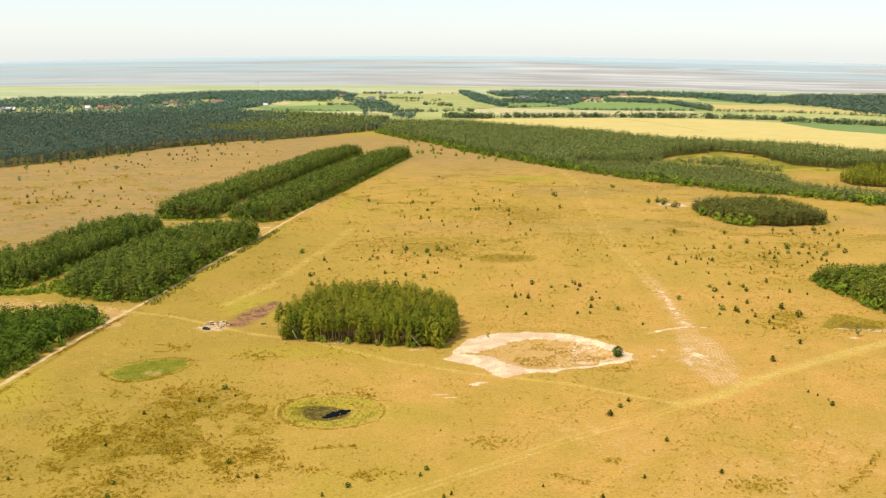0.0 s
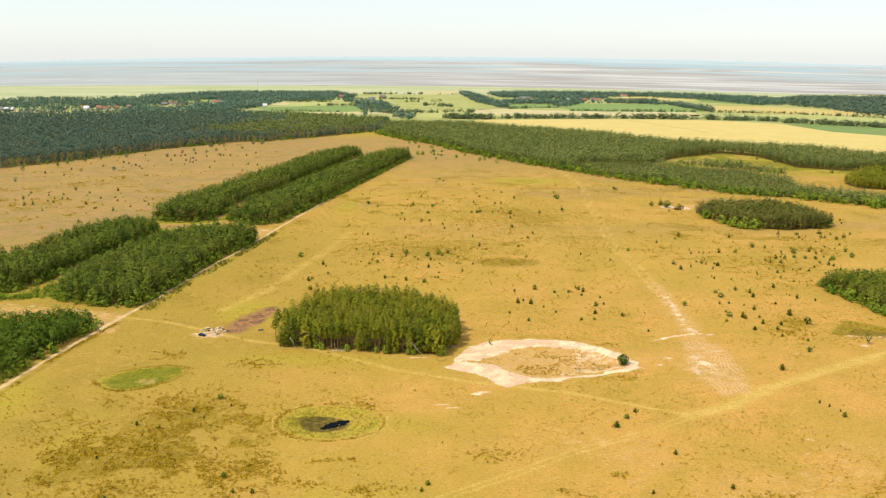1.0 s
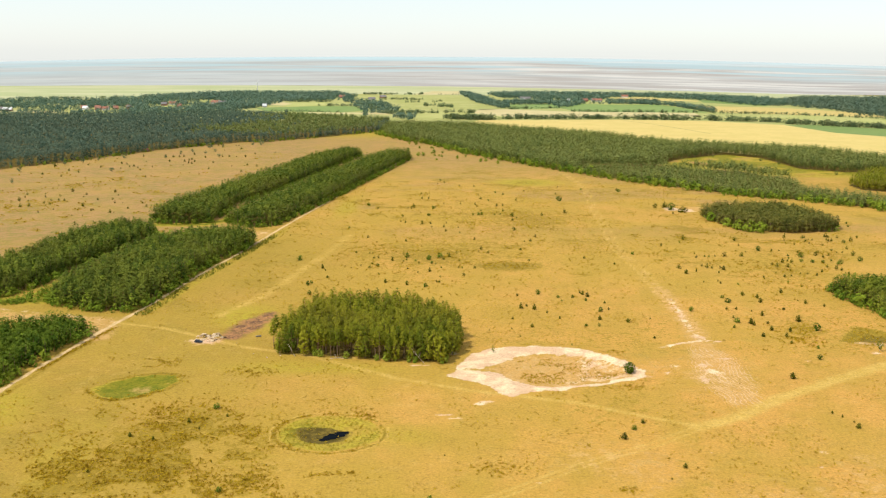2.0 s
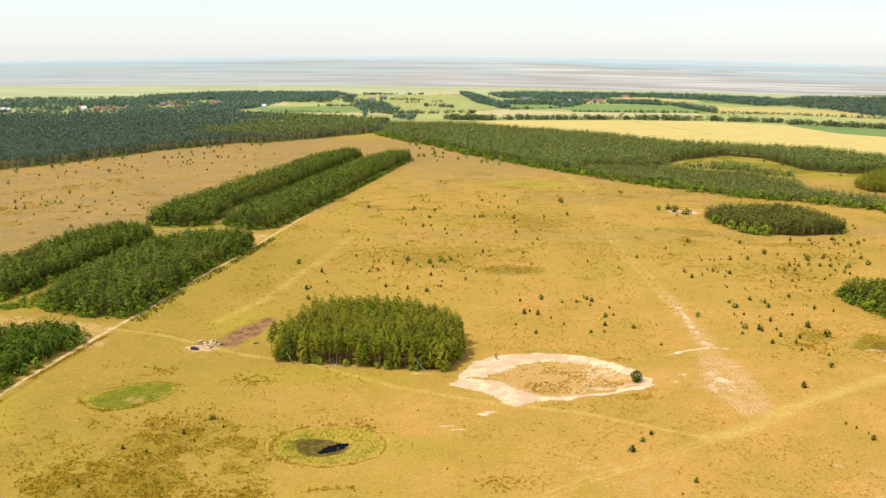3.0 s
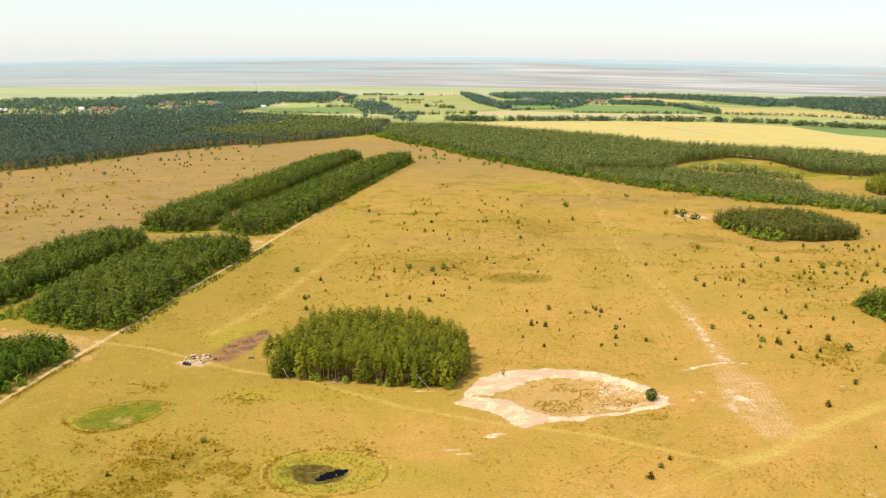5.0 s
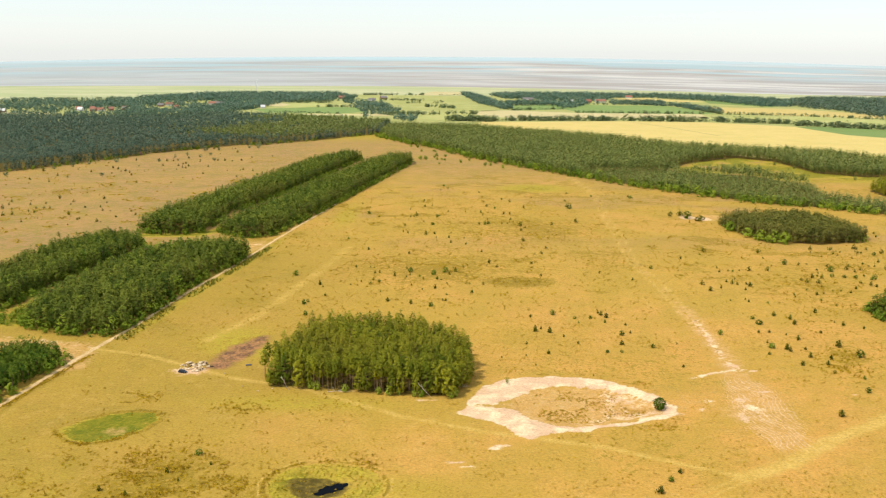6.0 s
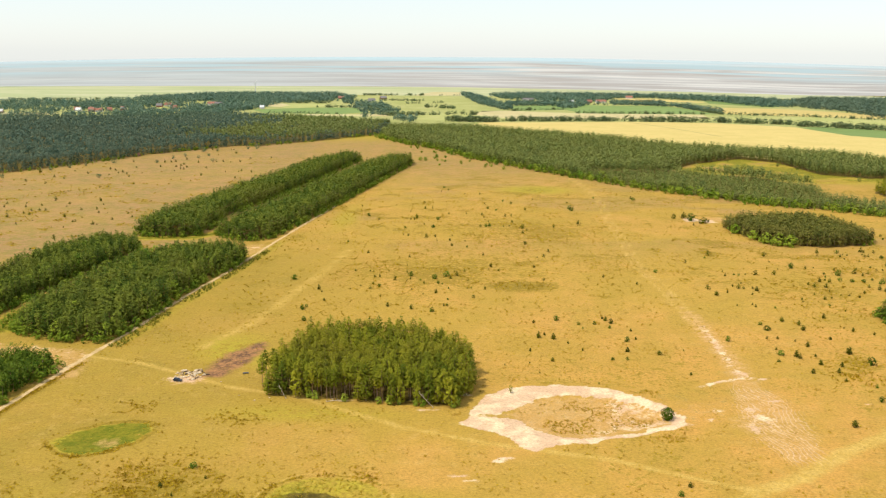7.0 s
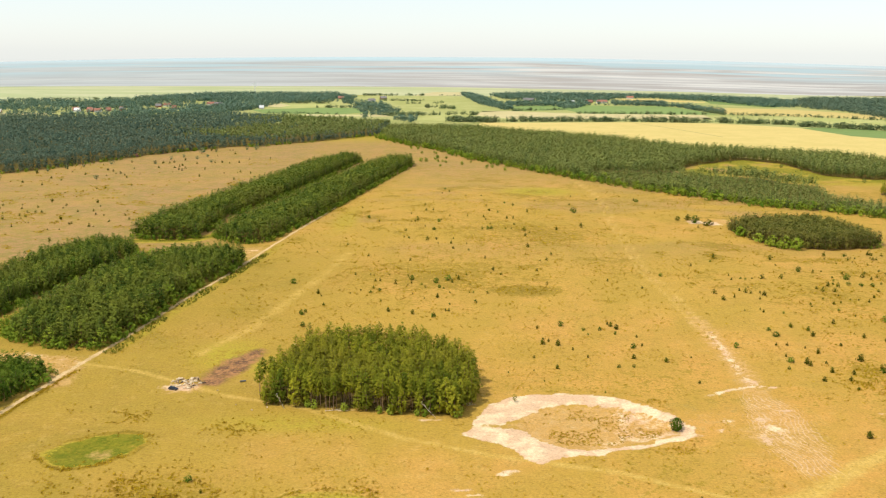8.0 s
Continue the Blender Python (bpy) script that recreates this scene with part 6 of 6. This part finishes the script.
for k, (px, py) in enumerate(((-113, 478),)):
    log(px, py, 0.2 + k, 3.2, 0.35, DARKWOOD, "dark old log lying on the grass")


def parked_car(x, y, turn):
    """A small dark estate car."""
    paint = plain_material("dark_blue_paint", (0.008, 0.012, 0.020), (0.011, 0.015, 0.024), 0.5, 0.25, spec=0.6)
    glass, _, _, gb = material("car_glass", 0.05, 0.6)
    gb.inputs["Base Color"].default_value = (0.02, 0.025, 0.03, 1)
    tyre_m = plain_material("rubber", (0.015, 0.015, 0.015), (0.025, 0.025, 0.025), 2.0)
    steel, _, _, sb = material("wheel_steel", 0.35, 0.5)
    sb.inputs["Base Color"].default_value, sb.inputs["Metallic"].default_value = (0.5, 0.5, 0.5, 1), 1.0
    base = new("parked_car")
    base.location, base.rotation_euler = (x, y, g1(x, y)), (0, 0, turn)

    def loft(sections):
        bm = bmesh.new()
        rings = [[bm.verts.new((sx, sy * w, z)) for w, z in prof] for sx, prof, sy in sections]
        for a, b in zip(rings, rings[1:]):
            for k in range(len(a)):
                bm.faces.new((a[k], b[k], b[(k + 1) % len(b)], a[(k + 1) % len(a)]))
        bm.faces.new(rings[0])
        bm.faces.new(rings[-1][::-1])
        bmesh.ops.recalc_face_normals(bm, faces=bm.faces)
        return bm

    def prof(low, high):
        return [(-0.82, low), (0.82, low), (0.86, (low + high) / 2), (0.74, high), (-0.74, high), (-0.86, (low + high) / 2)]
    part("body", loft([(-2.1, prof(0.40, 0.78), 0.92), (-1.7, prof(0.28, 0.95), 1), (0.9, prof(0.26, 0.95), 1), (1.75, prof(0.28, 0.82), 0.98), (2.1, prof(0.38, 0.66), 0.9)]), paint, base)
    part("cabin", loft([(-2.0, [(-0.7, 0.9), (0.7, 0.9), (0.68, 0.98), (0.6, 1.05), (-0.6, 1.05), (-0.68, 0.98)], 1), (-1.5, [(-0.72, 0.9), (0.72, 0.9), (0.68, 1.2), (0.58, 1.44), (-0.58, 1.44), (-0.68, 1.2)], 1),
                        (0.3, [(-0.72, 0.9), (0.72, 0.9), (0.68, 1.2), (0.58, 1.46), (-0.58, 1.46), (-0.68, 1.2)], 1), (1.0, [(-0.72, 0.88), (0.72, 0.88), (0.7, 0.92), (0.66, 0.97), (-0.66, 0.97), (-0.7, 0.92)], 1)]), glass, base, "dark tinted cabin glass")
    bm = bmesh.new()
    bmesh.ops.create_cube(bm, size=1.0, matrix=Matrix.LocRotScale((-0.6, 0, 1.47), None, (1.8, 1.16, 0.05)))
    part("roof", bm, paint, base)
    for wx in (-1.3, 1.3):
        for wy in (-0.78, 0.78):
            bm = bmesh.new()
            limb(bm, (wx, wy - 0.1, 0.31), (wx, wy + 0.1, 0.31), 0.31, 0.31, 16)
            tyre = part("tyre", bm, tyre_m, base, "black rubber tyre")
            bm = bmesh.new()
            limb(bm, (wx, wy - 0.11, 0.31), (wx, wy + 0.11, 0.31), 0.18, 0.18, 12)
            part("rim", bm, steel, tyre, "grey steel rim")
    return tagged(base, "dark blue car parked beside pale logs", "car")


parked_car(-124.0, 470.0, -0.25)

def feed_trough(x, y, turn):
    """A long grey metal trough on four legs."""
    zinc, _, _, zb = material("zinc_sheet", 0.5, 0.4)
    zb.inputs["Base Color"].default_value, zb.inputs["Metallic"].default_value = (0.16, 0.19, 0.23, 1), 0.4
    base = new("feed_trough")
    base.location, base.rotation_euler = (x, y, g1(x, y)), (0, 0, turn)
    bm = bmesh.new()
    rings = []
    for half, wide, z in ((1.25, 0.22, 0.30), (1.45, 0.42, 0.75), (1.40, 0.37, 0.75), (1.20, 0.17, 0.36)):
        rings.append([bm.verts.new((sx * half, sy * wide, z)) for sx, sy in ((-1, -1), (1, -1), (1, 1), (-1, 1))])
    for a, b in zip(rings, rings[1:]):
        for k in range(4):
            bm.faces.new((a[k], a[(k + 1) % 4], b[(k + 1) % 4], b[k]))
    bm.faces.new(rings[0][::-1])
    bm.faces.new(rings[-1])
    part("basin", bm, zinc, base)
    for sx in (-1.1, 1.1):
        for sy in (-0.25, 0.25):
            bm = bmesh.new()
            limb(bm, (sx, sy * 1.3, -0.1), (sx, sy, 0.45), 0.05, 0.05, 5)
            part("leg", bm, zinc, base)
    return tagged(base, "long blue-grey metal feed trough on the grass", "trough")


feed_trough(-95, 480, 0.35)

# ---- village ----
BRICK = plain_material("red_brick", (0.32, 0.13, 0.08), (0.26, 0.11, 0.07), 0.8)
PLASTER = plain_material("white_walls", (0.74, 0.72, 0.68), (0.68, 0.66, 0.62), 0.3)
TILES = plain_material("red_tiles", (0.38, 0.17, 0.11), (0.30, 0.14, 0.10), 0.6)
SLATE = plain_material("grey_roof", (0.20, 0.18, 0.17), (0.27, 0.24, 0.22), 0.6)


def house(x, y, w, d, h, roof_h, turn, wall_m, roof_m, label):
    base = new("house")
    base.location, base.rotation_euler = (x, y, g1(x, y)), (0, 0, turn)
    bm = bmesh.new()
    q = [bm.verts.new(p) for p in ((-w / 2, -d / 2, 0), (w / 2, -d / 2, 0), (w / 2, d / 2, 0), (-w / 2, d / 2, 0), (-w / 2, -d / 2, h), (w / 2, -d / 2, h), (w / 2, d / 2, h), (-w / 2, d / 2, h), (-w / 2, 0, h + roof_h), (w / 2, 0, h + roof_h))]
    for f in ((0, 1, 5, 4), (2, 3, 7, 6), (1, 2, 6, 9, 5), (3, 0, 4, 8, 7), (0, 3, 2, 1)):
        bm.faces.new([q[i] for i in f])
    part("wall", bm, wall_m, base)
    o = 0.6
    for s in (-1, 1):
        bm = bmesh.new()
        drop = o * roof_h / (d / 2)
        top = [(-w / 2 - o, 0, h + roof_h + 0.25), (w / 2 + o, 0, h + roof_h + 0.25), (w / 2 + o, s * (d / 2 + o), h - drop + 0.25), (-w / 2 - o, s * (d / 2 + o), h - drop + 0.25)]
        a = [bm.verts.new(p) for p in top]
        b = [bm.verts.new((p[0], p[1], p[2] - 0.22)) for p in top]
        bm.faces.new(a)
        bm.faces.new(b[::-1])
        for k in range(4):
            bm.faces.new((a[k], b[k], b[(k + 1) % 4], a[(k + 1) % 4]))
        bmesh.ops.recalc_face_normals(bm, faces=bm.faces)
        part("roof", bm, roof_m, base)
    bm = bmesh.new()
    bmesh.ops.create_cube(bm, size=1.0, matrix=Matrix.LocRotScale((w * 0.2, 0, h + roof_h + 0.4), None, (0.8, 0.8, 1.8)))
    part("chimney", bm, BRICK, base)
    for k in range(max(2, int(w / 4))):
        bm = bmesh.new()
        bmesh.ops.create_cube(bm, size=1.0, matrix=Matrix.LocRotScale((-w / 2 + (k + 0.5) * w / max(2, int(w / 4)), -d / 2 - 0.02, h * 0.55), None, (1.3, 0.08, 1.3)))
        part("window", bm, SLATE, base)
    return tagged(base, label, "house", "village houses")


for k, (px, py, w, red) in enumerate(HOMES):
    rr_ = random.Random(k)
    house(px, py - 14, w * 0.9, 10 + 0.1 * w, 4.2, 5.2, rr_.uniform(-0.3, 0.3), PLASTER if k % 2 else BRICK, TILES if red else (SLATE if k % 3 else PLASTER),
          "village house with red tiled roof" if red else "village house with pale grey roof")


hut = house(-441, 1396, 9, 7, 2.6, 2.4, 0.2, BRICK, TILES, "small red-roofed hut at the edge of the dark forest")
tagged(hut, category="hut", group="huts at the forest")


def wind_turbine(x, y, hub, span):
    base = new("wind_turbine")
    base.location = (x, y, 0)
    bm = bmesh.new()
    limb(bm, (0, 0, -0.5), (0, 0, hub), 1.3, 0.7, 12)
    part("tower", bm, PLASTER, base)
    bm = bmesh.new()
    limb(bm, (0, 2.5, hub + 0.6), (0, -2.0, hub + 0.6), 0.9, 0.75, 8)
    part("nacelle", bm, PLASTER, base)
    for k in range(3):
        a = 0.5 + k * 2 * math.pi / 3
        bm = bmesh.new()
        limb(bm, (0, -2.2, hub + 0.6), (span * math.sin(a), -2.2, hub + 0.6 + span * math.cos(a)), 0.7, 0.2, 5)
        part("blade", bm, PLASTER, base)
    return tagged(base, "white three-bladed wind turbine on the meadow", "wind turbine")


wind_turbine(-653, 3330, 38, 17)
